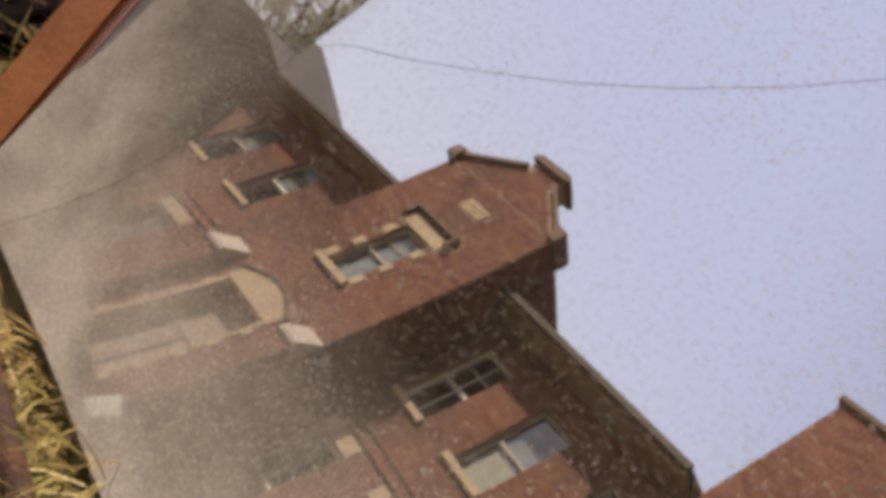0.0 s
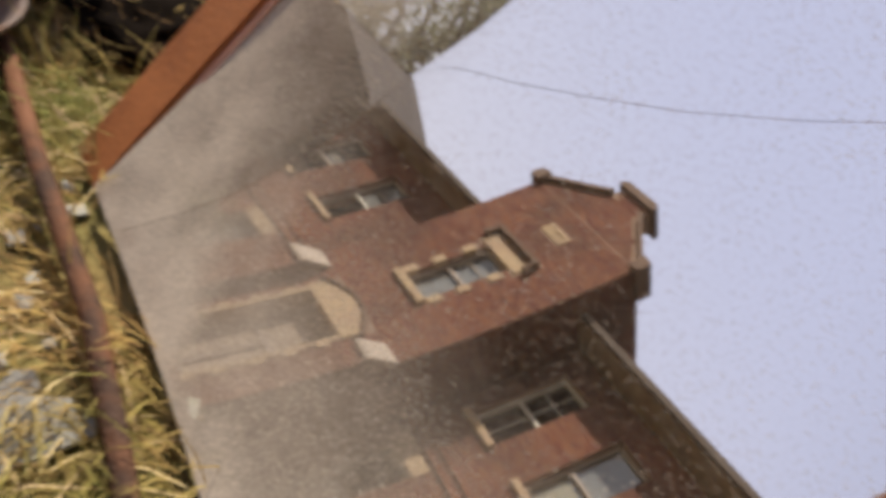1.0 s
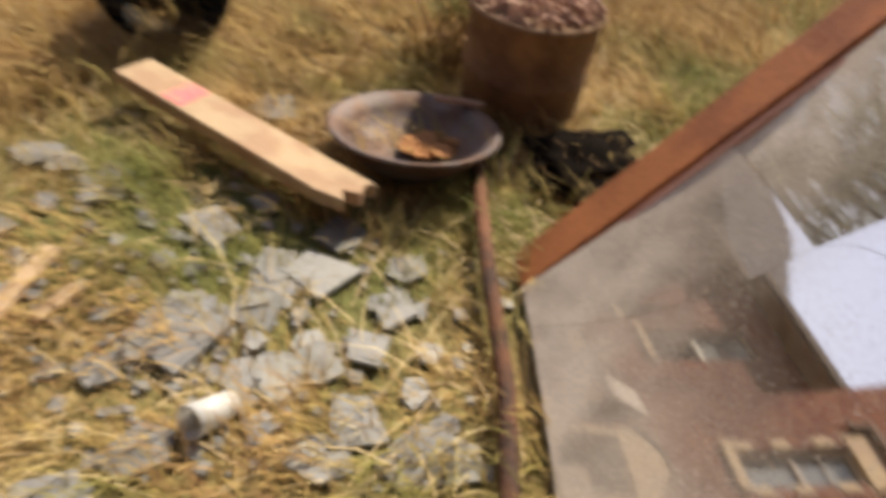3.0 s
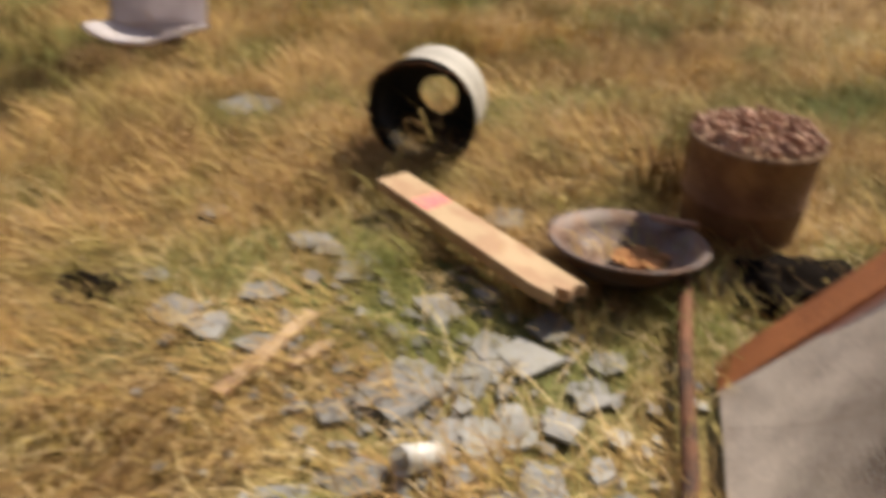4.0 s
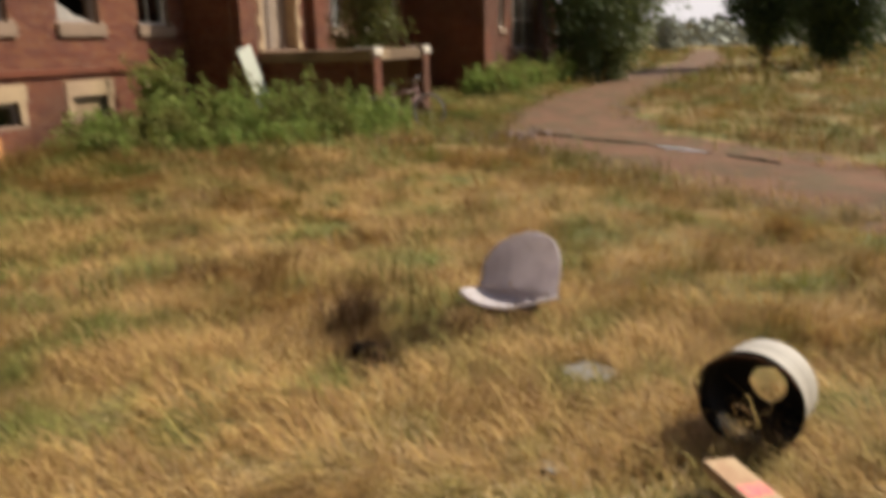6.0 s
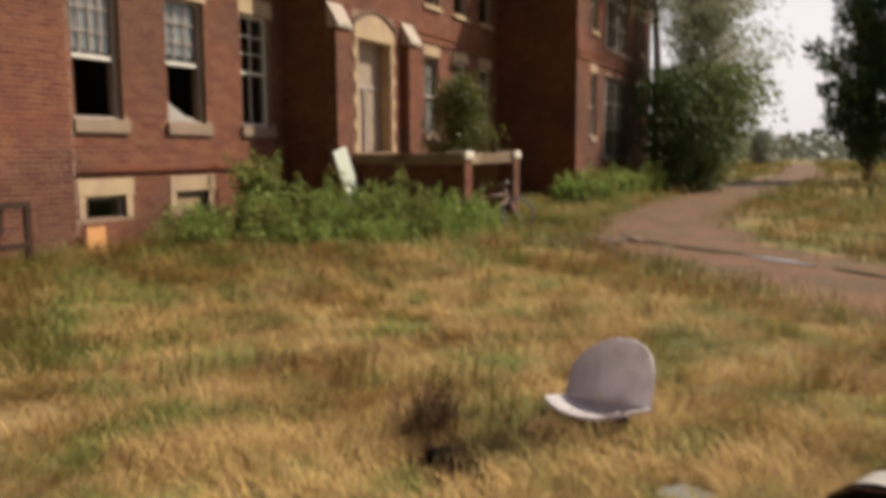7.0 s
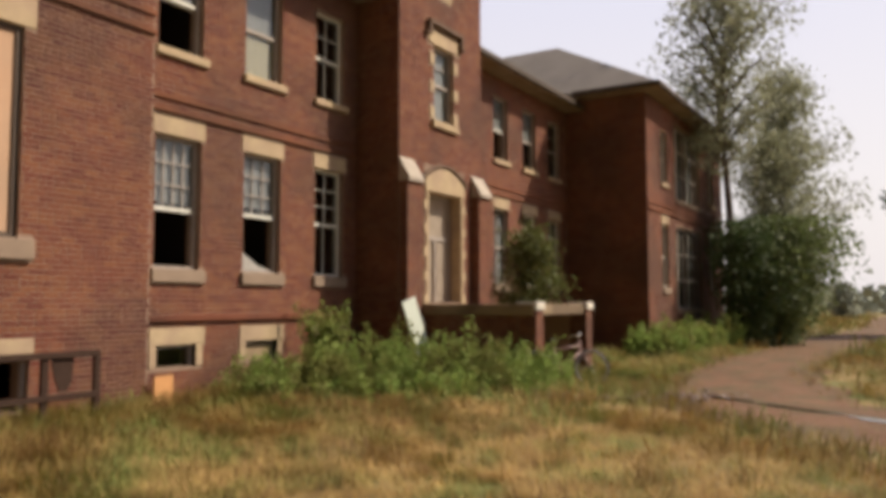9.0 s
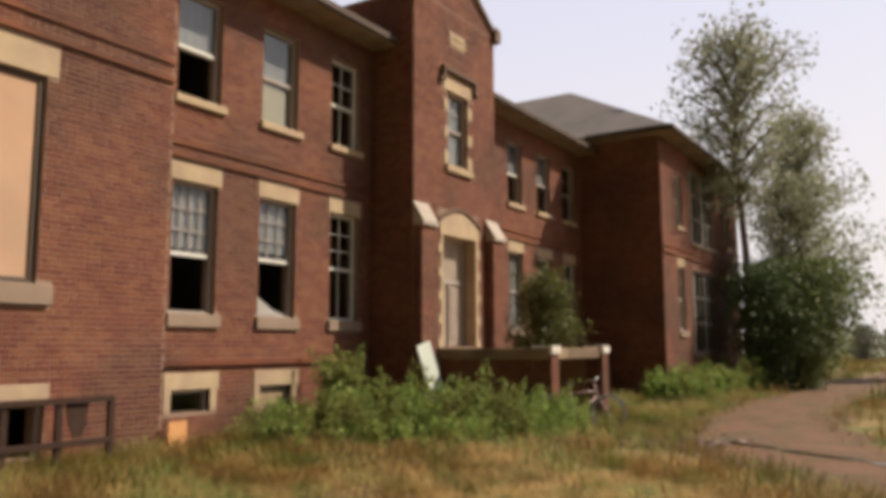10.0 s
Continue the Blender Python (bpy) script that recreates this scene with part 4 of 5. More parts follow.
for x in (PX0, PX1 - 0.34):
    p = part("pier", boxes("pier", [(x, x + 0.34, PY - 0.1, PY + 0.29, 0, 1.42)], M_MORTAR), porch)
    part("brickwork", brick_mesh("brickwork", brick_rows(x, x + 0.34, 0, 1.42, []), (0, PY - 0.1, 0), X_, (0, -1, 0), M_BRICK), p, kind="stuff")
    part("brickwork", brick_mesh("brickwork", brick_rows(PY - 0.1, PY + 0.29, 0, 1.42, []), (x, 0, 0), Y_, (-1, 0, 0), M_BRICK), p, kind="stuff")
    part("pier_cap", boxes("pier_cap", [(x - 0.035, x + 0.375, PY - 0.135, PY + 0.31, 1.42, 1.58)], M_CAPWHITE, 0.015), p, "whitish cast cap")

# ---- things by the building ----
board = thing("leaning_board", pose(13.93, 8.64, 0, 0, 0, 0), "mint white painted board leaning against the porch", "board")
part("panel", boxes("panel", [(-0.19, 0.19, -0.011, 0.011, 0.0, 1.68)], M_MINT, 0.006), board, m=pose(0.0, 0.0, 0.05, -4, -19, -12))


def wheel(parent, x, r=0.33):
    rim = bmesh.new()
    n = 28
    tube_bm(rim, [(r * math.cos(2 * math.pi * k / n), 0, r * math.sin(2 * math.pi * k / n)) for k in range(n + 1)], 0.019, 6, False)
    w = part("wheel", bm_mesh("wheel", rim, M_TYRE, True), parent, m=pose(x, 0, r + 0.01))
    rb = bmesh.new()
    tube_bm(rb, [((r - 0.03) * math.cos(2 * math.pi * k / n), 0, (r - 0.03) * math.sin(2 * math.pi * k / n)) for k in range(n + 1)], 0.013, 6, False)
    part("rim", bm_mesh("rim", rb, M_CHROME, True), w, m=Matrix())
    sp = bmesh.new()
    for k in range(16):
        a = 2 * math.pi * k / 16
        tube_bm(sp, [(0.02 * math.cos(a + 1), 0.02 * (-1) ** k, 0.02 * math.sin(a + 1)), ((r - 0.03) * math.cos(a), 0, (r - 0.03) * math.sin(a))], 0.0018, 3)
    tube_bm(sp, [(0, -0.04, 0), (0, 0.04, 0)], 0.02, 8)
    part("spokes", bm_mesh("spokes", sp, M_CHROME), w, m=Matrix())


bike = thing("bicycle", pose(13.80, 6.22, 0.0, -8, 0, -50), "old faded red bicycle leaning against the porch piers", "bicycle")
wheel(bike, 0.0)
wheel(bike, 1.04)
fr = bmesh.new()
for a, b in (((0, 0, 0.34), (0.42, 0, 0.30)), ((0.42, 0, 0.30), (0.30, 0, 0.80)), ((0, 0, 0.34), (0.33, 0, 0.70)), ((0.33, 0, 0.70), (0.82, 0, 0.76)), ((0.42, 0, 0.30), (0.84, 0, 0.66)), ((0.80, 0, 0.88), (0.88, 0, 0.60)), ((0.88, 0, 0.60), (1.04, 0, 0.34))):
    tube_bm(fr, [a, b], 0.016, 8)
part("frame", bm_mesh("frame", fr, M_BIKE, True), bike, m=Matrix())
part("handlebar", tube("handlebar", [(0.70, -0.28, 0.93), (0.80, -0.24, 0.98), (0.82, -0.1, 0.95), (0.80, 0, 0.93), (0.82, 0.1, 0.95), (0.80, 0.24, 0.98), (0.70, 0.28, 0.93)], 0.012, M_CHROME), bike, m=Matrix())
part("saddle", lathe("saddle", [(0.02, 0.82), (0.10, 0.84), (0.11, 0.86), (0.05, 0.89)], M_BLACK, 12, 0.2), bike, m=pose(0.30, 0, 0))
part("chainring", lathe("chainring", [(0.09, -0.004), (0.09, 0.004)], M_RUST, 20), bike, m=pose(0.42, -0.04, 0.30, 90))

rail = thing("area_railing", pose(5.37, 9.44, 0.07), "rusty welded steel railing frame in the tall grass", "railing")
for x in (-1.2, 0.02, 0.72, 1.46):
    part("post", boxes("post", [(x - 0.045, x + 0.045, -0.03, 0.03, -0.08, 0.86 if x != 0.72 else 0.85)], M_RAIL, 0.004), rail, m=Matrix())
for z in (0.30, 0.83):
    part("bar", boxes("bar", [(-1.2, 1.46, -0.015, 0.015, z - 0.042, z + 0.042)], M_RAIL, 0.004), rail, m=pose(0, -0.045, 0))
plate = bmesh.new()
cut = [(0.80, 0.80), (1.12, 0.80), (1.10, 0.50), (1.03, 0.36), (0.93, 0.36), (0.86, 0.52)]
pf, pk = [plate.verts.new((x, -0.015, z)) for x, z in cut], [plate.verts.new((x, 0.01, z)) for x, z in cut]
plate.faces.new(pf)
plate.faces.new(pk[::-1])
for k in range(6):
    plate.faces.new((pf[(k + 1) % 6], pf[k], pk[k], pk[(k + 1) % 6]))
part("bracket", bm_mesh("bracket", plate, M_RAIL), rail, "rusted plate wired to the bars", m=Matrix())


# ---- leaves and trees ----
def fast_mesh(name, v, tris, mat):
    me = bpy.data.meshes.new(name)
    me.vertices.add(len(v))
    me.vertices.foreach_set("co", np.ascontiguousarray(v, dtype=np.float32).ravel())
    n = len(tris)
    me.loops.add(n * 3)
    me.loops.foreach_set("vertex_index", np.ascontiguousarray(tris, dtype=np.int32).ravel())
    me.polygons.add(n)
    me.polygons.foreach_set("loop_start", np.arange(n, dtype=np.int32) * 3)
    me.update(calc_edges=True)
    me.materials.append(mat)
    return me


def leaves(name, pts, size, mat, droop=0.3):
    """Small folded leaves at the given points, each turned its own way."""
    n = len(pts)
    d = rng.normal(size=(n, 3))
    d[:, 2] -= droop
    d /= np.linalg.norm(d, axis=1)[:, None]
    s = np.cross(d, rng.normal(size=(n, 3)))
    s /= np.linalg.norm(s, axis=1)[:, None]
    L = size * (0.6 + 0.8 * rng.random(n))[:, None]
    v = np.empty((n, 4, 3))
    v[:, 0] = pts
    v[:, 1] = pts + d * L * 0.55 + s * L * 0.34
    v[:, 2] = pts + d * L
    v[:, 3] = pts + d * L * 0.5 - s * L * 0.34
    t = (np.arange(n)[:, None, None] * 4 + np.array(((0, 1, 2), (0, 2, 3)))).reshape(-1, 3)
    return fast_mesh(name, v.reshape(-1, 3), t, mat)


def tree(name, x, y, height, spread, n_leaf, size, mat, label, low=0.12, limbs=26, lean=(0, 0), conic=0.6, clump=0.5):
    """A tapered trunk with limbs, and leaves in clumps along the outer limbs."""
    t = thing(name, pose(x, y, 0), label, "tree")
    bm = bmesh.new()
    spine = [Vector((lean[0] * k / 8 + 0.15 * math.sin(k * 1.7 + x), lean[1] * k / 8 + 0.12 * math.cos(k * 1.3 + y), height * 0.93 * k / 8)) for k in range(9)]
    tube_bm(bm, spine, [0.17 * height / 12 * (1 - 0.11 * k) for k in range(9)], 8)
    centres = []
    for i in range(limbs):
        f = low + (0.97 - low) * (i + rng.random()) / limbs
        base = spine[min(7, int(f * 8))].lerp(spine[min(8, int(f * 8) + 1)], f * 8 % 1)
        shape = math.sin(math.pi * min(1, (f - low * 0.6) / (1.0 - low * 0.6)) ** conic)
        reach = spread * (0.25 + 0.75 * shape) * (0.55 + 0.55 * rng.random())
        a = i * 2.4 + rng.random()
        tip = base + Vector((math.cos(a) * reach, math.sin(a) * reach, reach * (0.55 + 0.4 * rng.random())))
        tip.z = min(tip.z, height)
        midp = base.lerp(tip, 0.5) + Vector((0, 0, 0.12 * reach))
        tube_bm(bm, [base, midp, tip], [0.05 * height / 12, 0.03 * height / 12, 0.01], 5)
        for k in range(5):
            c = base.lerp(tip, 0.3 + 0.18 * k) + Vector(rng.normal(size=3) * 0.22 * clump)
            centres.append(c)
    part("trunk", bm_mesh("trunk", bm, M_BARK, True), t, m=Matrix())
    c = np.array([tuple(p) for p in centres])
    pick = rng.integers(0, len(c), n_leaf)
    sub = c[pick] + np.clip(rng.normal(size=(n_leaf, 3)), -1.35, 1.35) * (clump * (0.5 + 0.8 * rng.random(len(c)))[pick])[:, None]
    sub[:, 2] = np.clip(sub[:, 2], 0.05, height * 1.02)
    part("crown", leaves("crown", sub, size, mat), t, kind="stuff", m=Matrix())
    return t


tree("poplar_tree", 32.0, 6.4, 14.7, 2.5, 8500, 0.16, M_LEAF, "tall airy grey green poplar beside the far wing", 0.48, 54, (-0.5, 0.0), 1.15, 0.40)
tree("poplar_tree", 36.6, 5.0, 12.2, 2.6, 13000, 0.16, M_LEAF, "broad grey green poplar with a loose crown", 0.06, 78, (0.4, 0), 0.66, 0.42)
tree("poplar_tree", 35.0, 5.4, 9.0, 2.2, 7000, 0.15, M_LEAF, "mid-sized grey green poplar between its neighbours", 0.06, 50, (0, 0), 0.8, 0.36)
tree("alder_tree", 34.0, 4.9, 4.8, 2.4, 16000, 0.15, M_LEAF_MID, "low mid green bushy tree under the poplars", 0.02, 34, (0, 0), 0.9, 0.5)
tree("alder_tree", 31.6, 5.7, 4.6, 1.4, 7000, 0.14, M_LEAF_DARK, "dark leafy young tree close against the wing", 0.03, 26, (0, 0), 0.8, 0.42)
tree("shrub", 19.2, 8.9, 3.6, 0.8, 6000, 0.11, M_SHRUB, "leafy shrub growing beside the entrance", 0.1, 18, (0, 0), 0.7, 0.26)
tree("spruce_tree", 47.0, -1.6, 15.0, 3.0, 34000, 0.22, M_LEAF_DARK, "dark tall spruce beside the dirt track", 0.05, 60, (0, 0), 0.5, 0.42)
tree("spruce_tree", 44.0, -4.6, 6.4, 2.8, 20000, 0.2, M_LEAF_DARK, "dark bushy tree beside the dirt track", 0.03, 40, (0, 0), 0.7, 0.5)
tree("spruce_tree", 92.0, 7.4, 3.6, 1.0, 2500, 0.3, M_FAR, "small conifer far down the track, haze put into its colour", 0.03, 30, (0, 0), 0.45, 0.5)

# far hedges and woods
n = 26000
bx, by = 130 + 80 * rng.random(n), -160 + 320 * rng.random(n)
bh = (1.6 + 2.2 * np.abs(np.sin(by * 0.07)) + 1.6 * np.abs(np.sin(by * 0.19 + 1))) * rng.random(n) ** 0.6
tagged(part("far_woods", leaves("far_woods", np.stack((bx, by, bh), -1), 1.5, M_FAR)), "line of distant hedges and woods, haze put into their colour", "woods", kind="stuff")


# ---- weeds along the wall ----
def weed_bed(name, n_stalk, sampler, label, leaf=0.085, mat=None):
    pts, bm = [], bmesh.new()
    for i in range(n_stalk):
        x, y, h = sampler(i)
        z = float(ground_z(np.array(x), np.array(y)))
        a = rng.random() * 6.28
        lean = 0.18 * h
        tip = Vector((x + lean * math.cos(a), y + lean * math.sin(a), z + h))
        tube_bm(bm, [(x, y, z), ((x + tip.x) / 2, (y + tip.y) / 2, z + h * 0.55), tip], [0.007, 0.005, 0.002], 3, False)
        for f in np.linspace(0.22, 1.0, 20):
            for _ in range(3):
                pts.append((x + (tip.x - x) * f + rng.normal() * 0.045, y + (tip.y - y) * f + rng.normal() * 0.045, z + h * f + rng.normal() * 0.03))
    t = thing(name, Matrix(), label, "weeds", kind="stuff")
    part("stalks", bm_mesh("stalks", bm, M_WEED), t, kind="stuff", m=Matrix())
    part("leaves", leaves("leaves", np.array(pts), leaf, mat or M_WEED, 0.1), t, kind="stuff", m=Matrix())


CLUMPS = [(f, 0.55 * rng.normal(), 0.22 + 0.30 * rng.random(), (0.42 + 0.55 * rng.random()) * min(1.0, 0.7 + 0.8 * f)) for f in np.linspace(0.02, 0.86, 34)]


def bed_a(i):
    f, off, wide, tall = CLUMPS[i % 34]
    x, y = 9.7 + 5.5 * f + off * 0.45 + rng.normal() * wide, 9.1 - 2.9 * f + off * 0.85 + rng.normal() * wide
    edge = math.exp(-((x - 9.7 - 5.5 * f) ** 2) / 0.5)
    return x, min(y, 10.1), tall * (0.55 + 0.65 * rng.random()) * (0.6 + 0.4 * edge) * (1.35 if rng.random() < 0.06 else 1.0)


def bed_b(i):
    return 11.75 + rng.normal() * 0.15, 9.6 + rng.normal() * 0.15, 0.95 + 0.6 * rng.random()


def bed_c(i):
    f = rng.random()
    return 22.0 + 10 * f, 6.1 + 1.2 * rng.random() - 0.4 * f, 0.2 + 0.5 * rng.random() + 0.5 * rng.random() ** 4 + 0.25 * math.sin(f * 14) ** 2


weed_bed("weeds", 760, bed_a, "dense bed of green leafy weeds in front of the porch", 0.066)
weed_bed("weeds", 30, bed_b, "tall clump of green weeds against the wall")
weed_bed("weeds", 260, bed_c, "yellow green weeds along the foot of the far wing", 0.11)


# ---- grass ----
def blades(x, y, h, width, lean, curl):
    """Bent blades: foot, middle and tip; three triangles each."""
    n = len(x)
    z = ground_z(x, y) - 0.01
    a = 1.3 * np.sin(0.9 * x + 0.5 * y) + 1.2 * np.cos(0.8 * y - 0.45 * x) + 1.2 * np.sin(2.3 * x - 1.7 * y) + 1.1 * np.sin(5.1 * x + 4.3 * y) + 0.95 * rng.normal(size=n)
    dx, dy = np.cos(a) * lean * h, np.sin(a) * lean * h
    px, py = -np.sin(a), np.cos(a)
    up = np.sqrt(np.maximum(0.05, 1 - np.clip(lean, 0, 0.97) ** 2)) * h
    v = np.empty((n, 5, 3))
    w = width
    v[:, 0] = np.stack((x - px * w, y - py * w, z), -1)
    v[:, 1] = np.stack((x + px * w, y + py * w, z), -1)
    mx, my, mz = x + dx * 0.42, y + dy * 0.42, z + up * 0.62
    v[:, 2] = np.stack((mx - px * w * 0.8, my - py * w * 0.8, mz), -1)
    v[:, 3] = np.stack((mx + px * w * 0.8, my + py * w * 0.8, mz), -1)
    v[:, 4] = np.stack((x + dx, y + dy, z + up * curl), -1)
    t = (np.arange(n)[:, None, None] * 5 + np.array(((0, 1, 3), (0, 3, 2), (2, 3, 4)))).reshape(-1, 3)
    return v.reshape(-1, 3), t


def clear(x, y):
    """Where blades may stand: not on the track, in the building, under the mirror or on the rubble."""
    ok = road_gap(x, y) > 0.75 + 1.1 * rng.random(len(x)) ** 0.6
    ok &= ~((y > 10.38) & (x > 1.4) & (x < 8.4)) & ~((y > 10.45) & (x > 8) & (x < 35)) & ~((y > YW) & (x > WX0) & (x < WX1))
    ok &= ~((x > PX0 - 0.1) & (x < PX1 + 0.1) & (y > PY - 0.1) & (y < YT))
    ok &= ~((x > -0.2) & (x < 1.36) & (y < -0.98 + 0.1 * (1.3 - x)) & (y > -2.0))
    rubble = np.exp(-(((x - 1.45) / 0.5) ** 2 + ((y + 0.25) / 0.5) ** 2) ** 2)
    ok &= rng.random(len(x)) > 0.25 * rubble
    ok &= np.hypot(x - 4.08, y - 1.05) > 0.24
    ok &= np.hypot(x - 3.30, y - 0.37) > 0.15
    return ok


def patch(n, x0, x1, y0, y1, tuft, spread):
    """Points in tufts over an area."""
    k = max(1, n // tuft)
    cx, cy = x0 + (x1 - x0) * rng.random(k), y0 + (y1 - y0) * rng.random(k)
    x = np.repeat(cx, tuft) + rng.normal(size=k * tuft) * spread
    y = np.repeat(cy, tuft) + rng.normal(size=k * tuft) * spread
    ok = clear(x, y)
    hgt = np.repeat(0.55 + 0.9 * rng.random(k), tuft)
    return x[ok], y[ok], hgt[ok]


x, y, k = patch(110000, -0.4, 4.6, -2.6, 3.6, 22, 0.05)
va, ta = blades(x, y, k * (0.05 + 0.13 * rng.random(len(x))), 0.0014 + 0.0014 * rng.random(len(x)), 0.62 + 0.35 * rng.random(len(x)), 0.85)
tagged(part("near_grass", fast_mesh("near_grass", va, ta, M_GRASS)), "short trampled dry grass with green tufts", "grass", kind="stuff")
x, y, k = patch(24000, -6.0, 3.0, -7.0, 8.0, 30, 0.12)
va, ta = blades(x, y, k * (0.10 + 0.16 * rng.random(len(x))), 0.0024 + 0.0022 * rng.random(len(x)), 0.6 + 0.37 * rng.random(len(x)), 0.85)
ok = np.hypot(x - 0.4, y + 0.2) > 1.9
keep = np.repeat(ok, 5)
va, x, y = va[keep], x[ok], y[ok]
ta = (np.arange(len(x))[:, None, None] * 5 + np.array(((0, 1, 3), (0, 3, 2), (2, 3, 4)))).reshape(-1, 3)
tagged(part("rear_grass", fast_mesh("rear_grass", va, ta, M_GRASS)), "tawny grass on the open side of the meadow", "grass", kind="stuff")
x, y, k = patch(9000, 3.2, 10.5, -3.5, 8.6, 90, 0.09)
va, ta = blades(x, y, k * (0.16 + 0.2 * rng.random(len(x))), 0.0022 + 0.0022 * rng.random(len(x)), 0.25 + 0.6 * rng.random(len(x)), 0.9)
tagged(part("brown_tussocks", fast_mesh("brown_tussocks", va, ta, M_TUSSOCK)), "scattered darker tussocks of rough grass", "grass", kind="stuff")
x, y, k = patch(130000, 2.5, 11.0, -4.0, 9.5, 30, 0.11)
va, ta = blades(x, y, k * (0.10 + 0.16 * rng.random(len(x))), 0.002 + 0.0022 * rng.random(len(x)), 0.6 + 0.37 * rng.random(len(x)), 0.85)
tagged(part("meadow_grass", fast_mesh("meadow_grass", va, ta, M_GRASS)), "longer tawny meadow grass bending over", "grass", kind="stuff")
x, y, k = patch(80000, 8.0, 30.0, -14.0, 10.4, 40, 0.2)
va, ta = blades(x, y, k * (0.18 + 0.22 * rng.random(len(x))), 0.004 + 0.005 * rng.random(len(x)), 0.4 + 0.5 * rng.random(len(x)), 0.92)
tagged(part("far_grass", fast_mesh("far_grass", va, ta, M_GRASS_FAR)), "tall seeding grass of the far meadow", "grass", kind="stuff")
x, y, k = patch(46000, 2.5, 9.6, 4.6, 10.4, 30, 0.14)
va, ta = blades(x, y, k * (0.12 + 0.26 * rng.random(len(x))) * np.clip(0.5 + (y - 5.0) / 8.0, 0.5, 1.0), 0.0026 + 0.0026 * rng.random(len(x)), 0.4 + 0.5 * rng.random(len(x)), 0.92)
tagged(part("wall_grass", fast_mesh("wall_grass", va, ta, M_GRASS_FAR)), "tall grass at the foot of the brick wall", "grass", kind="stuff")
x, y, k = patch(36000, 28.0, 110.0, -50.0, 12.0, 30, 0.5)
va, ta = blades(x, y, k * (0.3 + 0.3 * rng.random(len(x))), 0.015 + 0.02 * rng.random(len(x)), 0.2 + 0.5 * rng.random(len(x)), 0.95)
tagged(part("distant_grass", fast_mesh("distant_grass", va, ta, M_GRASS_FAR)), "distant rough meadow grass", "grass", kind="stuff")
M_VERGE = material("verge_blades", (0.23, 0.25, 0.07), 0.8, 0.22, 0.8, 7, 0.0, island=0.6, subsurf=0.3, second=(0.33, 0.26, 0.09), mixscale=0.8)
x, y, k = patch(16000, 13.0, 27.0, 4.4, 7.4, 40, 0.2)
va, ta = blades(x, y, k * (0.14 + 0.18 * rng.random(len(x))), 0.005 + 0.005 * rng.random(len(x)), 0.3 + 0.5 * rng.random(len(x)), 0.92)
tagged(part("verge_grass", fast_mesh("verge_grass", va, ta, M_VERGE)), "fresh green grass along the verge before the far wing", "grass", kind="stuff")
# flattened straw
n = 4600
x, y = -0.3 + 4.2 * rng.random(n), -1.9 + 4.2 * rng.random(n)
ok = clear(x, y) | (rng.random(n) < 0.1)
ok &= ~((x > -0.3) & (x < 1.36) & (y < -0.93))
x, y = x[ok], y[ok]
va, ta = blades(x, y, 0.12 + 0.22 * rng.random(len(x)), 0.0016 + 0.0008 * rng.random(len(x)), 0.95 + 0.02 * rng.random(len(x)), 0.25)
M_STRAW = material("pale_straw", (0.62, 0.47, 0.25), 0.6, 0.2, 5, 30, 0.0, island=0.5)
tagged(part("straw", fast_mesh("straw", va, ta, M_STRAW)), "pale flattened straw lying over the grass", "straw", kind="stuff")

# ---- the mirror ----
q0 = Vector((0.951, -1.290, 0.492))
mn = Vector((0.2293, 0.7649, 0.6020)).normalized()
mu = Vector((0, 0, 1)).cross(mn).normalized()
mv = mn.cross(mu)
MM = Matrix(((mu.x, mv.x, mn.x, q0.x), (mu.y, mv.y, mn.y, q0.y), (mu.z, mv.z, mn.z, q0.z), (0, 0, 0, 1)))
K0, K1, K2 = -0.1396, 0.0379, -0.1719
from mathutils.geometry import delaunay_2d_cdt

mirror = thing("broken_mirror", MM, "large dusty cracked mirror with orange side board, leaning in grass", "mirror")


def shard(outline, tilt=(0.0, 0.0), lift=0.0):
    """A piece of the bowed mirror glass within an outline, with its own slight tilt."""
    m = len(outline)
    cx, cy = 0.019, 0.010
    ring = []
    for p, q in zip(outline, outline[1:] + outline[:1]):
        k = max(1, int(math.dist(p, q) / 0.03))
        ring += [(p[0] + (q[0] - p[0]) * i / k, p[1] + (q[1] - p[1]) * i / k) for i in range(k)]

    def inside(x, y):
        c = False
        for (xa, ya), (xb, yb) in zip(outline, outline[1:] + outline[:1]):
            if (ya > y) != (yb > y) and x < (xb - xa) * (y - ya) / (yb - ya) + xa:
                c = not c
        return c

    pts = [Vector(p) for p in ring]
    for i in range(-16, 36):
        for j in range(-20, 29):
            x, y = i * 0.03 + 0.004, j * 0.03 + 0.007
            if inside(x, y) and min(math.dist((x, y), p) for p in ring) > 0.012:
                pts.append(Vector((x, y)))
    e = [(i, (i + 1) % len(ring)) for i in range(len(ring))]
    v, _, f, *_ = delaunay_2d_cdt(pts, e, [], 1, 1e-5)
    h = lambda a, b: -(K0 * a * a / 2 + K1 * a * b + K2 * b * b / 2) + 0.1 * (tilt[0] * (a - cx) + tilt[1] * (b - cy)) + lift
    verts = [(p.x, p.y, h(p.x, p.y)) for p in v]
    me = mesh_of("glass_shard", verts, [t if (v[t[1]] - v[t[0]]).cross(v[t[2]] - v[t[0]]) > 0 else t[::-1] for t in f], M_MIRROR, True)
    me.normals_split_custom_set_from_vertices([Vector((K0 * p.x + K1 * p.y - tilt[0], K1 * p.x + K2 * p.y - tilt[1], 1)).normalized() for p in v])
    return part("glass_shard", me, mirror, m=Matrix())


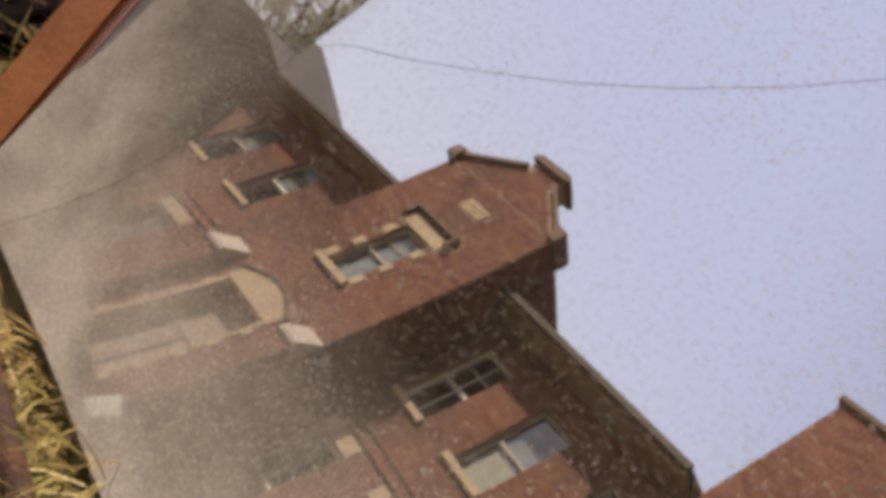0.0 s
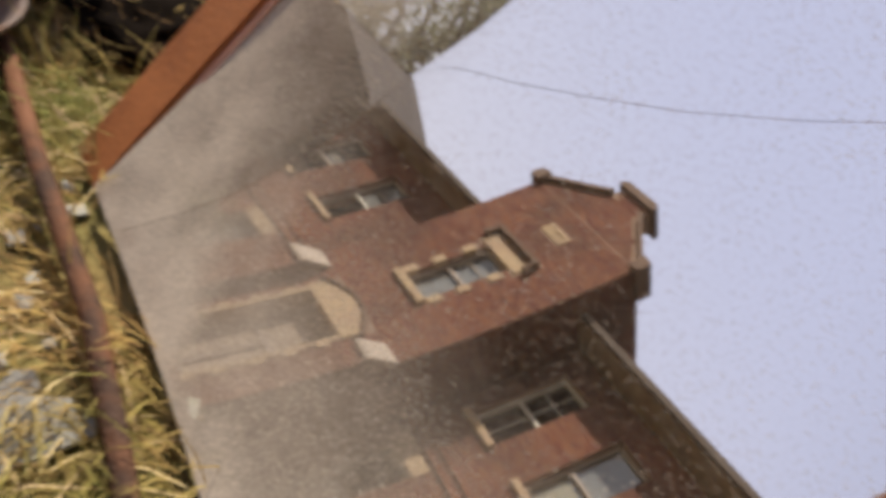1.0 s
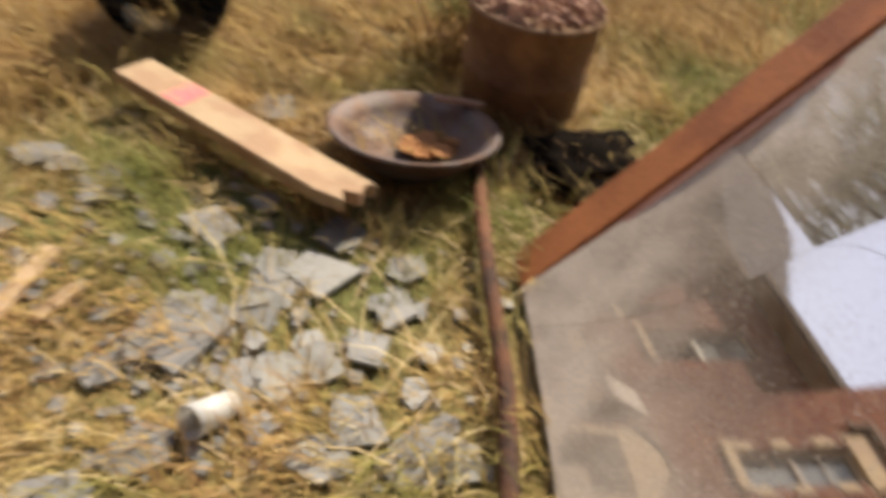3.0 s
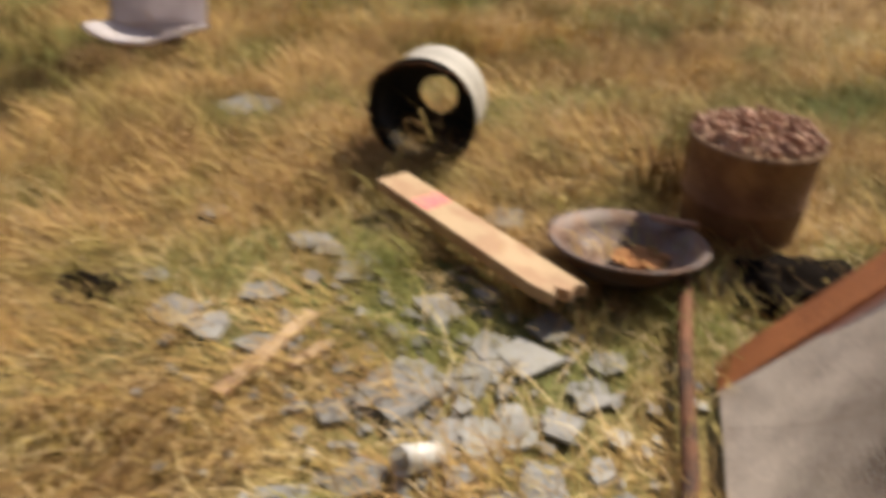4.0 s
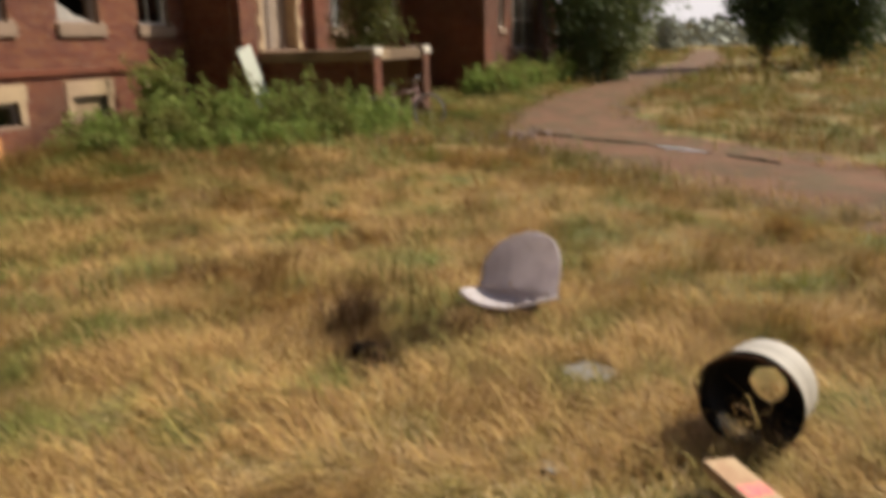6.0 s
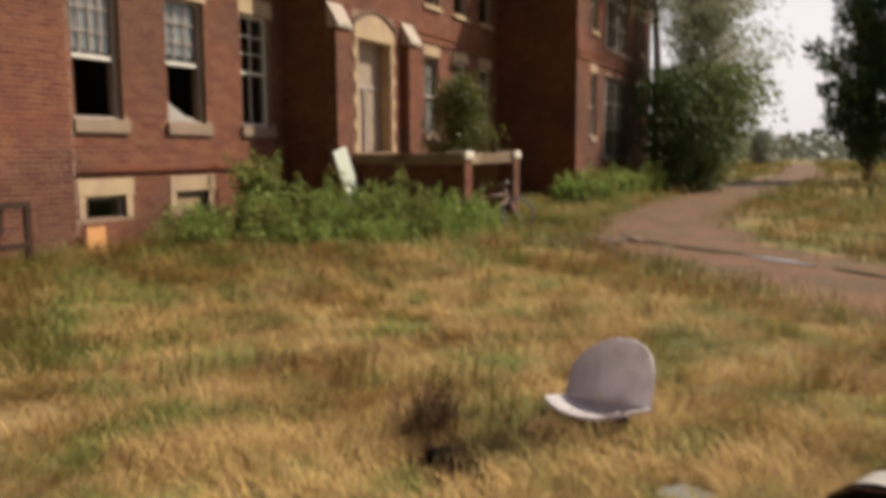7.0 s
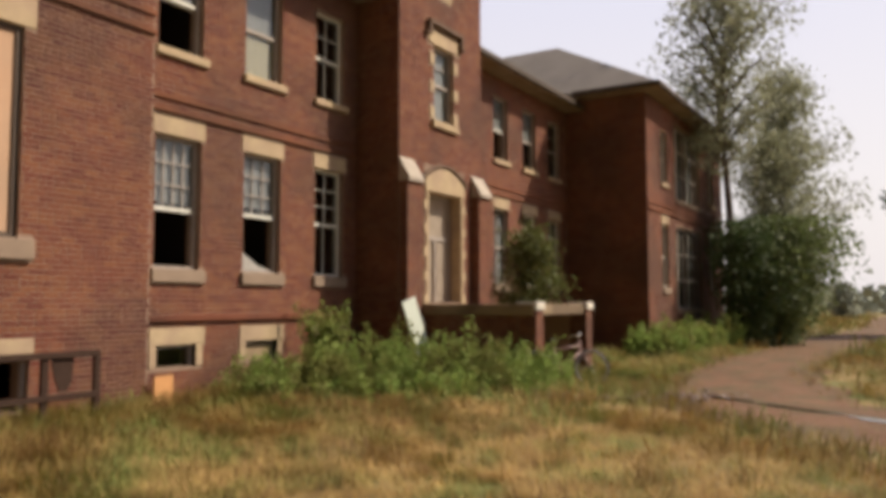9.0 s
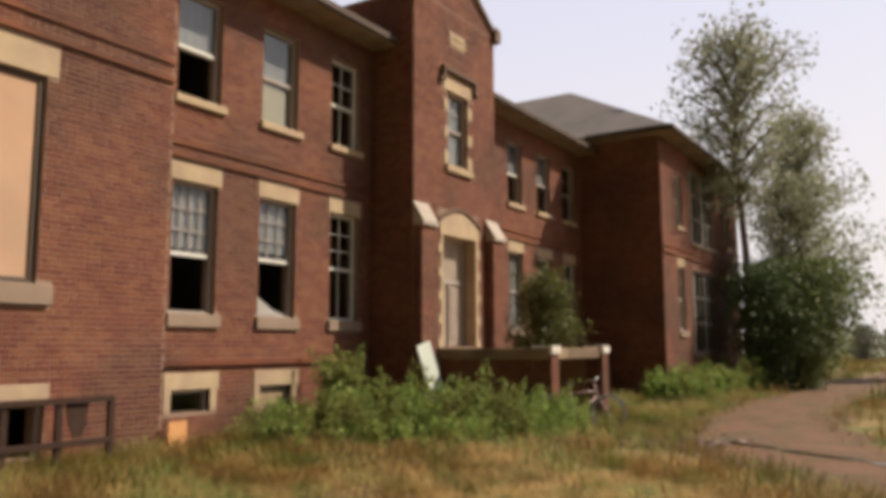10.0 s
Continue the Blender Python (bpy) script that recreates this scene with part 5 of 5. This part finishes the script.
G = 0.0006
CRACK_LOW = [(-0.204, -0.58), (-0.131, -0.46), (-0.073, -0.347), (-0.040, -0.256), (0.002, -0.124), (0.019, 0.010)]
CRACK_TOP = [(0.044, 0.046), (0.065, 0.067), (0.110, 0.091), (0.164, 0.117), (0.280, 0.182), (0.381, 0.242), (0.491, 0.318), (0.582, 0.390), (0.646, 0.449), (1.02, 0.80)]
shift = lambda pts, da, db: [(a + da, b + db) for a, b in pts]
shard(shift(CRACK_LOW[:1], G, 0) + [(1.02, -0.58)] + shift(CRACK_TOP[::-1], 0, -G) + shift(CRACK_LOW[:0:-1], G, 0))
shard([(-0.33, -0.58)] + shift(CRACK_LOW, -G, 0) + [(-0.13, -G), (-0.33, -0.02)], (0.012, -0.008), 0.0)
shard([(-0.33, -0.02 + 2 * G), (-0.13, G), (0.019, 0.010 + G), (0.05 - G, 0.13), (0.14, 0.80), (-0.33, 0.80)], (0.10, -0.018), 0.0)
shard([(0.019 + G, 0.010 + 2 * G)] + shift(CRACK_TOP, 0, G) + [(0.14 + G, 0.80), (0.05 + G, 0.13)], (0.003, -0.003), 0.0)
bk = bmesh.new()
box_bm(bk, -0.33, 1.03, -0.575, 0.76, -0.12, -0.10)
part("backing_panel", bm_mesh("backing_panel", bk, M_TUB), mirror, "dark backing board", m=Matrix())
bd = bmesh.new()
box_bm(bd, -0.475, -0.342, -0.60, 0.80, -0.07, 0.016)
bmesh.ops.bevel(bd, geom=bd.edges, offset=0.007, segments=2, affect="EDGES")
part("side_board", bm_mesh("side_board", bd, M_WOODFRAME), mirror, "varnished orange wooden board", m=Matrix())
ed = bmesh.new()
box_bm(ed, -0.341, -0.315, -0.585, 0.80, -0.03, 0.011)
bmesh.ops.bevel(ed, geom=ed.edges, offset=0.005, segments=2, affect="EDGES")
part("beading", bm_mesh("beading", ed, M_PINKEDGE), mirror, "pinkish stripped beading", m=Matrix())
part("prop", tube("prop", [(0.3, 0.55, -0.05), (0.35, 0.10, -0.72)], 0.03, M_TUB), mirror, "rough prop behind", m=Matrix())

# ---- things lying in the grass ----
rod = thing("iron_rod", pose(0, 0, 0), "long rusty iron rod lying in the grass before the mirror", "rod")
part("bar", tube("bar", [(1.83, -1.085, 0.075), (1.45, -0.965, 0.07), (1.09, -0.865, 0.066), (0.86, -0.775, 0.06), (0.45, -0.60, 0.022)], 0.019, M_RUST), rod, m=Matrix())

plank = thing("pine_plank", look((2.06, -0.47, 0.10), (1.66, -0.73, 0.108)), "pale split pine plank with pink spray mark, propped on the pan", "plank")
pb = bmesh.new()
outl = [(-0.062, 0.42), (0.060, 0.425), (0.062, -0.36), (0.045, -0.44), (0.012, -0.40), (-0.002, -0.45), (-0.04, -0.43), (-0.062, -0.455)]
vt = [pb.verts.new((x, 0.02, z)) for x, z in outl]
vb = [pb.verts.new((x, -0.02, z)) for x, z in outl]
pb.faces.new(vt)
pb.faces.new(vb[::-1])
for i in range(len(outl)):
    j = (i + 1) % len(outl)
    pb.faces.new((vt[j], vt[i], vb[i], vb[j]))
bmesh.ops.bevel(pb, geom=pb.edges, offset=0.003, segments=1, affect="EDGES")
part("timber", bm_mesh("timber", pb, M_PLANK), plank, m=Matrix())
part("paint_mark", boxes("paint_mark", [(-0.055, 0.05, 0.0205, 0.0215, 0.15, 0.235)], M_PINK), plank, "pink sprayed stripe", m=Matrix())

pan = thing("steel_pan", pose(1.94, -0.935, 0.03, 2, 7, 0) @ Matrix.Diagonal((0.91, 0.91, 0.91, 1)), "wide shallow dark steel pan holding flaked rust", "pan")
part("bowl", lathe("bowl", [(0.001, 0.0), (0.15, 0.0), (0.215, 0.06), (0.252, 0.105), (0.262, 0.108), (0.264, 0.116), (0.25, 0.118), (0.21, 0.075), (0.145, 0.018), (0.001, 0.014)], M_PAN, 40), pan, m=Matrix())
r2 = random.Random(3)
for i in range(26):
    a, d = r2.random() * 6.28, 0.09 * math.sqrt(r2.random())
    cx, cy, sz = 0.02 + d * math.cos(a), -0.06 + d * math.sin(a), 0.02 + 0.03 * r2.random()
    fl = bmesh.new()
    vs = [fl.verts.new((sz * math.cos(b + i) * (0.6 + 0.6 * r2.random()), sz * math.sin(b + i) * (0.6 + 0.6 * r2.random()), 0.02 * r2.random())) for b in (0, 1.2, 2.4, 3.7, 5.0)]
    tp = [fl.verts.new(v.co + Vector((0, 0, 0.006))) for v in vs]
    fl.faces.new(vs[::-1])
    fl.faces.new(tp)
    for k in range(5):
        fl.faces.new((vs[k], vs[(k + 1) % 5], tp[(k + 1) % 5], tp[k]))
    part("rust_flake", bm_mesh("rust_flake", fl, M_RUSTFLAKE), pan, m=pose(cx, cy, 0.026))
part("wooden_peg", tube("wooden_peg", [(0.10, -0.27, 0.125), (0.16, -0.12, 0.13)], 0.012, M_CHIPS), pan, m=Matrix())

tub = thing("rusty_tub", pose(2.215, -1.385, 0.0) @ Matrix.Diagonal((1.13, 1.13, 1.03, 1)), "rusty brown round tub heaped with bark chips", "tub")
part("drum", lathe("drum", [(0.001, 0.0), (0.155, 0.0), (0.165, 0.02), (0.17, 0.14), (0.177, 0.15), (0.171, 0.16), (0.178, 0.32), (0.186, 0.335), (0.18, 0.35), (0.168, 0.345), (0.165, 0.32), (0.001, 0.31)], M_TUB, 36), tub, m=Matrix())
chip_mesh = boxes("bark_chip", [(-0.5, 0.5, -0.5, 0.5, -0.5, 0.5)], M_CHIPS)
for i in range(240):
    a, d = r2.random() * 6.28, 0.172 * math.sqrt(r2.random())
    box = Matrix.Translation((d * math.cos(a), d * math.sin(a), 0.343 + 0.035 * (1 - d / 0.172) + 0.015 * r2.random())) @ Euler((r2.random() * 3, r2.random() * 3, r2.random() * 6)).to_matrix().to_4x4() @ Matrix.Diagonal((0.03, 0.016, 0.006, 1))
    part("bark_chip", chip_mesh, tub, m=box)

# flat black lump added in place of the dark shadow by the side board
rag = thing("shadow_lump", pose(1.80, -1.42, 0.0), "black lump added for the shadow in the grass beside the mirror", "rag")
rb = bmesh.new()
bmesh.ops.create_icosphere(rb, subdivisions=4, radius=1.0)
for v in rb.verts:
    f = 0.75 + 0.5 * noise.noise(v.co * 2.2 + Vector((4, 1, 2))) + 0.2 * noise.noise(v.co * 6)
    v.co = Vector((v.co.x * 0.23 * f, v.co.y * 0.21 * f, max(0.0, v.co.z * 0.07 * f + 0.035)))
part("cloth", bm_mesh("cloth", rb, M_LUMP_BLACK, True), rag, m=Matrix())

bucket = thing("enamel_bucket", pose(2.87, -0.39, 0.200) @ Euler((0, radians(90), radians(160))).to_matrix().to_4x4() @ Matrix.Diagonal((0.97, 0.97, 0.97, 1)), "white enamel bucket lying on its side, sooty black inside", "bucket")
part("shell", lathe("shell", [(0.19, -0.172), (0.195, -0.18), (0.2, -0.175), (0.205, 0.0), (0.213, 0.19), (0.218, 0.196)], M_OFFWHITE, 40, cap=False), bucket, m=Matrix.Diagonal((1, 1, 0.62, 1)))
ln = bmesh.new()
rings = []
for r, z in ((0.218, 0.196), (0.222, 0.202), (0.220, 0.209), (0.208, 0.206), (0.198, 0.1), (0.188, -0.15), (0.12, -0.165), (0.078, -0.168)):
    rings.append([ln.verts.new(((r * (1 + (0.03 * math.sin(3 * a + 1) + 0.04 * math.sin(7 * a) if r < 0.1 else 0))) * math.cos(a), (r * (1 + (0.03 * math.sin(3 * a + 1) if r < 0.1 else 0))) * math.sin(a), z)) for a in (2 * math.pi * k / 40 for k in range(40))])
for p, q in zip(rings, rings[1:]):
    for k in range(40):
        ln.faces.new((p[k], p[(k + 1) % 40], q[(k + 1) % 40], q[k]))
part("lining", bm_mesh("lining", ln, M_BLACK, True), bucket, "soot black inside, bottom rusted through", m=Matrix.Diagonal((1, 1, 0.62, 1)))
part("handle", tube("handle", [(0.0, 0.212, 0.18), (0.12, 0.2, 0.26), (0.2, 0.1, 0.30), (0.22, 0, 0.31), (0.2, -0.1, 0.30), (0.12, -0.2, 0.26), (0.0, -0.212, 0.18)], 0.005, M_RUST), bucket, m=pose(0, 0, 0, 0, 0, 200) @ Matrix.Diagonal((1, 1, 0.62, 1)))


def seat_shell():
    """A moulded tub seat: round dished back running down into a short scooped seat with a rolled front lip."""
    bm = bmesh.new()
    nu, nv = 30, 20
    grid = []
    for i in range(nu + 1):
        t = i / nu
        if t < 0.40:
            q = t / 0.40
            cy, cz = 0.27 - 0.27 * q, 0.055 - 0.05 * math.sin(q * math.pi / 2) - 0.03 * (1 - q) ** 6
        elif t < 0.58:
            a = (t - 0.40) / 0.18 * 1.3
            cy, cz = -0.10 * math.sin(a), 0.005 + 0.10 * (1 - math.cos(a))
        else:
            q = (t - 0.58) / 0.42
            cy, cz = -0.096 - 0.10 * q, 0.078 + 0.37 * q
        half = 0.255 if t < 0.70 else 0.255 * math.sqrt(max(0.0, 1 - ((t - 0.70) / 0.303) ** 2.2))
        if t < 0.10:
            half = 0.225 + 0.03 * math.sin(t / 0.10 * math.pi / 2)
        rise = 1 - min(1.0, max(0.0, (t - 0.40) / 0.18))
        row = []
        for j in range(nv + 1):
            w = (j / nv - 0.5) * 2
            curl = abs(w * half / 0.255) ** 2.6
            row.append(bm.verts.new((w * half, cy + (1 - rise) * 0.11 * curl, cz + rise * 0.075 * curl)))
        grid.append(row)
    for i in range(nu):
        for j in range(nv):
            bm.faces.new((grid[i][j], grid[i][j + 1], grid[i + 1][j + 1], grid[i + 1][j]))
    bmesh.ops.recalc_face_normals(bm, faces=bm.faces)
    bmesh.ops.solidify(bm, geom=bm.faces[:], thickness=0.008)
    return bm_mesh("shell", bm, M_GREY_PLASTIC, True)


chair = thing("chair_shell", pose(4.22, 0.985, 0.045, 3, 3, 72) @ Matrix.Diagonal((1.10, 1.0, 0.92, 1)), "grey moulded plastic tub chair shell without legs, lying in the grass", "chair")
part("shell", seat_shell(), chair, m=Matrix())
part("rolled_edge", tube("rolled_edge", [(0.222 * math.sin(k * math.pi / 20), 0.272, 0.026 + 0.075 * abs(math.sin(k * math.pi / 20)) ** 2.6) for k in range(-10, 11)], 0.010, M_GREY_PLASTIC), chair, "worn pale front lip", m=Matrix())
part("bracket", boxes("bracket", [(-0.13, 0.13, -0.06, 0.2, -0.03, -0.012), (-0.11, -0.08, -0.06, 0.2, -0.09, -0.032), (0.08, 0.11, -0.06, 0.2, -0.09, -0.032)], M_RUST, 0.006), chair, "rusted mounting plate", m=Matrix())

tumbler = thing("plastic_cup", pose(1.19, -0.30, 0.036, 0, 70, 125), "white plastic cup lying on its side on the rubble", "cup")
part("wall", lathe("wall", [(0.001, -0.05), (0.026, -0.05), (0.034, 0.055), (0.0315, 0.056), (0.0235, -0.043), (0.001, -0.043)], M_CUP, 24), tumbler, m=Matrix())

for (a, b), w in ((((1.747, -0.022), (1.419, 0.179)), 0.044), (((1.605, -0.071), (1.52, 0.022)), 0.034)):
    lath = thing("wooden_lath", look(((a[0] + b[0]) / 2, (a[1] + b[1]) / 2, 0.022), (b[0], b[1], 0.022)), "thin pale strip of split wood on the rubble", "lath", "wooden laths")
    ln = math.dist(a, b) / 2
    part("timber", boxes("timber", [(-w / 2, w / 2, -0.008, 0.008, -ln, ln)], M_PLANK, 0.003), lath, m=Matrix())

# shards of plaster and slate
r3 = random.Random(11)
spots = [(1.78, -0.38, 0.10), (1.43, -0.28, 0.13), (1.55, -0.60, 0.12), (1.60, -0.50, 0.09), (1.77, 0.37, 0.09), (1.70, 0.25, 0.08), (1.86, 0.12, 0.07), (3.32, 0.37, 0.17), (2.35, 0.36, 0.06), (1.0, -0.68, 0.10), (1.12, -0.56, 0.09), (1.50, -0.27, 0.07), (1.06, -0.47, 0.08), (1.40, -0.72, 0.08), (2.02, -0.16, 0.06), (1.47, -0.42, 0.08), (1.30, -0.62, 0.07), (1.25, -0.44, 0.06), (1.68, -0.68, 0.08), (2.30, -0.62, 0.09), (0.85, -0.60, 0.08), (1.36, -0.10, 0.06), (1.62, 0.10, 0.06), (1.95, 0.45, 0.05), (1.84, -0.52, 0.05), (1.34, -0.52, 0.05), (1.16, -0.70, 0.05), (1.52, -0.80, 0.06)]
for i in range(24):
    f = r3.random()
    spots.append((1.12 + 0.85 * f + r3.gauss(0, 0.10), -0.52 + 0.55 * f + r3.gauss(0, 0.20), 0.035 + 0.10 * r3.random() ** 2))
for x, y, s in spots:
    sb = bmesh.new()
    k = r3.choice((4, 5, 5, 6))
    an = sorted(r3.random() * 0.7 + 6.283 * i / k for i in range(k))
    top = [sb.verts.new((s * (0.6 + 0.55 * r3.random()) * math.cos(a), s * (0.55 + 0.5 * r3.random()) * math.sin(a), 0.005)) for a in an]
    low_ = [sb.verts.new((v.co.x * 1.03, v.co.y * 1.03, -0.005)) for v in top]
    sb.faces.new(top)
    sb.faces.new(low_[::-1])
    for i in range(k):
        j = (i + 1) % k
        sb.faces.new((top[j], top[i], low_[i], low_[j]))
    piece = thing("plaster_shard", pose(x, y, 0.010 + 0.008 * r3.random(), r3.uniform(-4, 4), r3.uniform(-4, 4), r3.random() * 360), "flat broken pale grey shard of plaster in the grass", "shard", "plaster shards")
    part("slab", bm_mesh("slab", sb, M_SLATE), piece, m=Matrix())


crumbs = bmesh.new()
for i in range(420):
    a, d = r3.random() * 6.28, abs(r3.gauss(0, 0.36))
    cx, cy, sz = 1.45 + d * math.cos(a) * 1.1, -0.28 + d * math.sin(a), 0.008 + 0.02 * r3.random() ** 2
    ang3 = [r3.random() * 0.8 + 1.57 * k for k in range(4)]
    lo = [crumbs.verts.new((cx + sz * math.cos(b), cy + sz * math.sin(b) * 0.8, 0.004)) for b in ang3]
    hi = [crumbs.verts.new((v.co.x, v.co.y, 0.009 + 0.008 * r3.random())) for v in lo]
    crumbs.faces.new(hi)
    for k in range(4):
        crumbs.faces.new((lo[k], lo[(k + 1) % 4], hi[(k + 1) % 4], hi[k]))
tagged(part("rubble_crumbs", bm_mesh("rubble_crumbs", crumbs, M_SLATE)), "small pale crumbs of broken plaster", "rubble", kind="stuff")

M_DEAD = material("dead_brown_stems", (0.20, 0.125, 0.062), 0.9, 0.3, 5, 30, 0.0, island=0.6)
# tufts at x 3.55 and 3.72 are added for the chair's shadow band
for x, y, k, h, r in ((2.50, -1.22, 90, 0.42, 0.06), (3.52, 1.80, 340, 0.34, 0.08), (3.14, 1.52, 420, 0.22, 0.10), (3.35, 1.42, 260, 0.15, 0.10), (3.72, 1.20, 420, 0.15, 0.09), (3.55, 1.32, 360, 0.15, 0.08), (2.45, 0.02, 160, 0.12, 0.10), (1.25, 0.35, 160, 0.12, 0.10), (4.2, 3.4, 160, 0.25, 0.16), (5.6, 2.6, 160, 0.25, 0.18), (6.4, 4.9, 200, 0.34, 0.24)):
    tx, ty = x + rng.normal(size=k) * r, y + rng.normal(size=k) * r
    va, ta = blades(tx, ty, h * (0.5 + 0.7 * rng.random(k)), 0.0022 + 0.002 * rng.random(k), 0.2 + 0.6 * rng.random(k), 0.9)
    tagged(part("dead_tuft", fast_mesh("dead_tuft", va, ta, M_DEAD if h > 0.13 else M_GRASS_FAR)), "dry brown dead grass stems, some added as chair shade", "grass tuft", "dead tufts", "stuff")


def clod(x, y, sx, sy, sz, label, seed):
    t = thing("black_lump", pose(x, y, -0.005), label, "clod")
    b = bmesh.new()
    bmesh.ops.create_icosphere(b, subdivisions=3, radius=1.0)
    for v in b.verts:
        f = 0.8 + 0.5 * noise.noise(v.co * 2 + Vector((seed, 0, 0)))
        v.co = Vector((v.co.x * sx * f, v.co.y * sy * f, max(0, v.co.z * sz * f + sz * 0.3)))
    part("lump", bm_mesh("lump", b, M_LUMP_BLACK, True), t, m=Matrix())


clod(1.88, 0.61, 0.085, 0.12, 0.06, "dark lump on the rubble", 1)
# black core puts the shade inside the dead plant clump into its colour
clod(3.12, 1.50, 0.13, 0.15, 0.11, "dark core of a dead plant clump, its shade put in black", 5)

# ---- single bricks of the nearest wall, last ----
unit = {}
for a, b, c, d in left_pick:
    key = (round(b - a, 3), round(d - c, 3))
    if key not in unit:
        w, h = b - a, d - c
        unit[key] = brick_mesh("brick", [(-w / 2, w / 2, -h / 2, h / 2)], (0, 0, 0), X_, (0, -1, 0), M_BRICK_ONE)
    part("brick", unit[key], left_wall, m=pose((a + b) / 2, YL, (c + d) / 2))
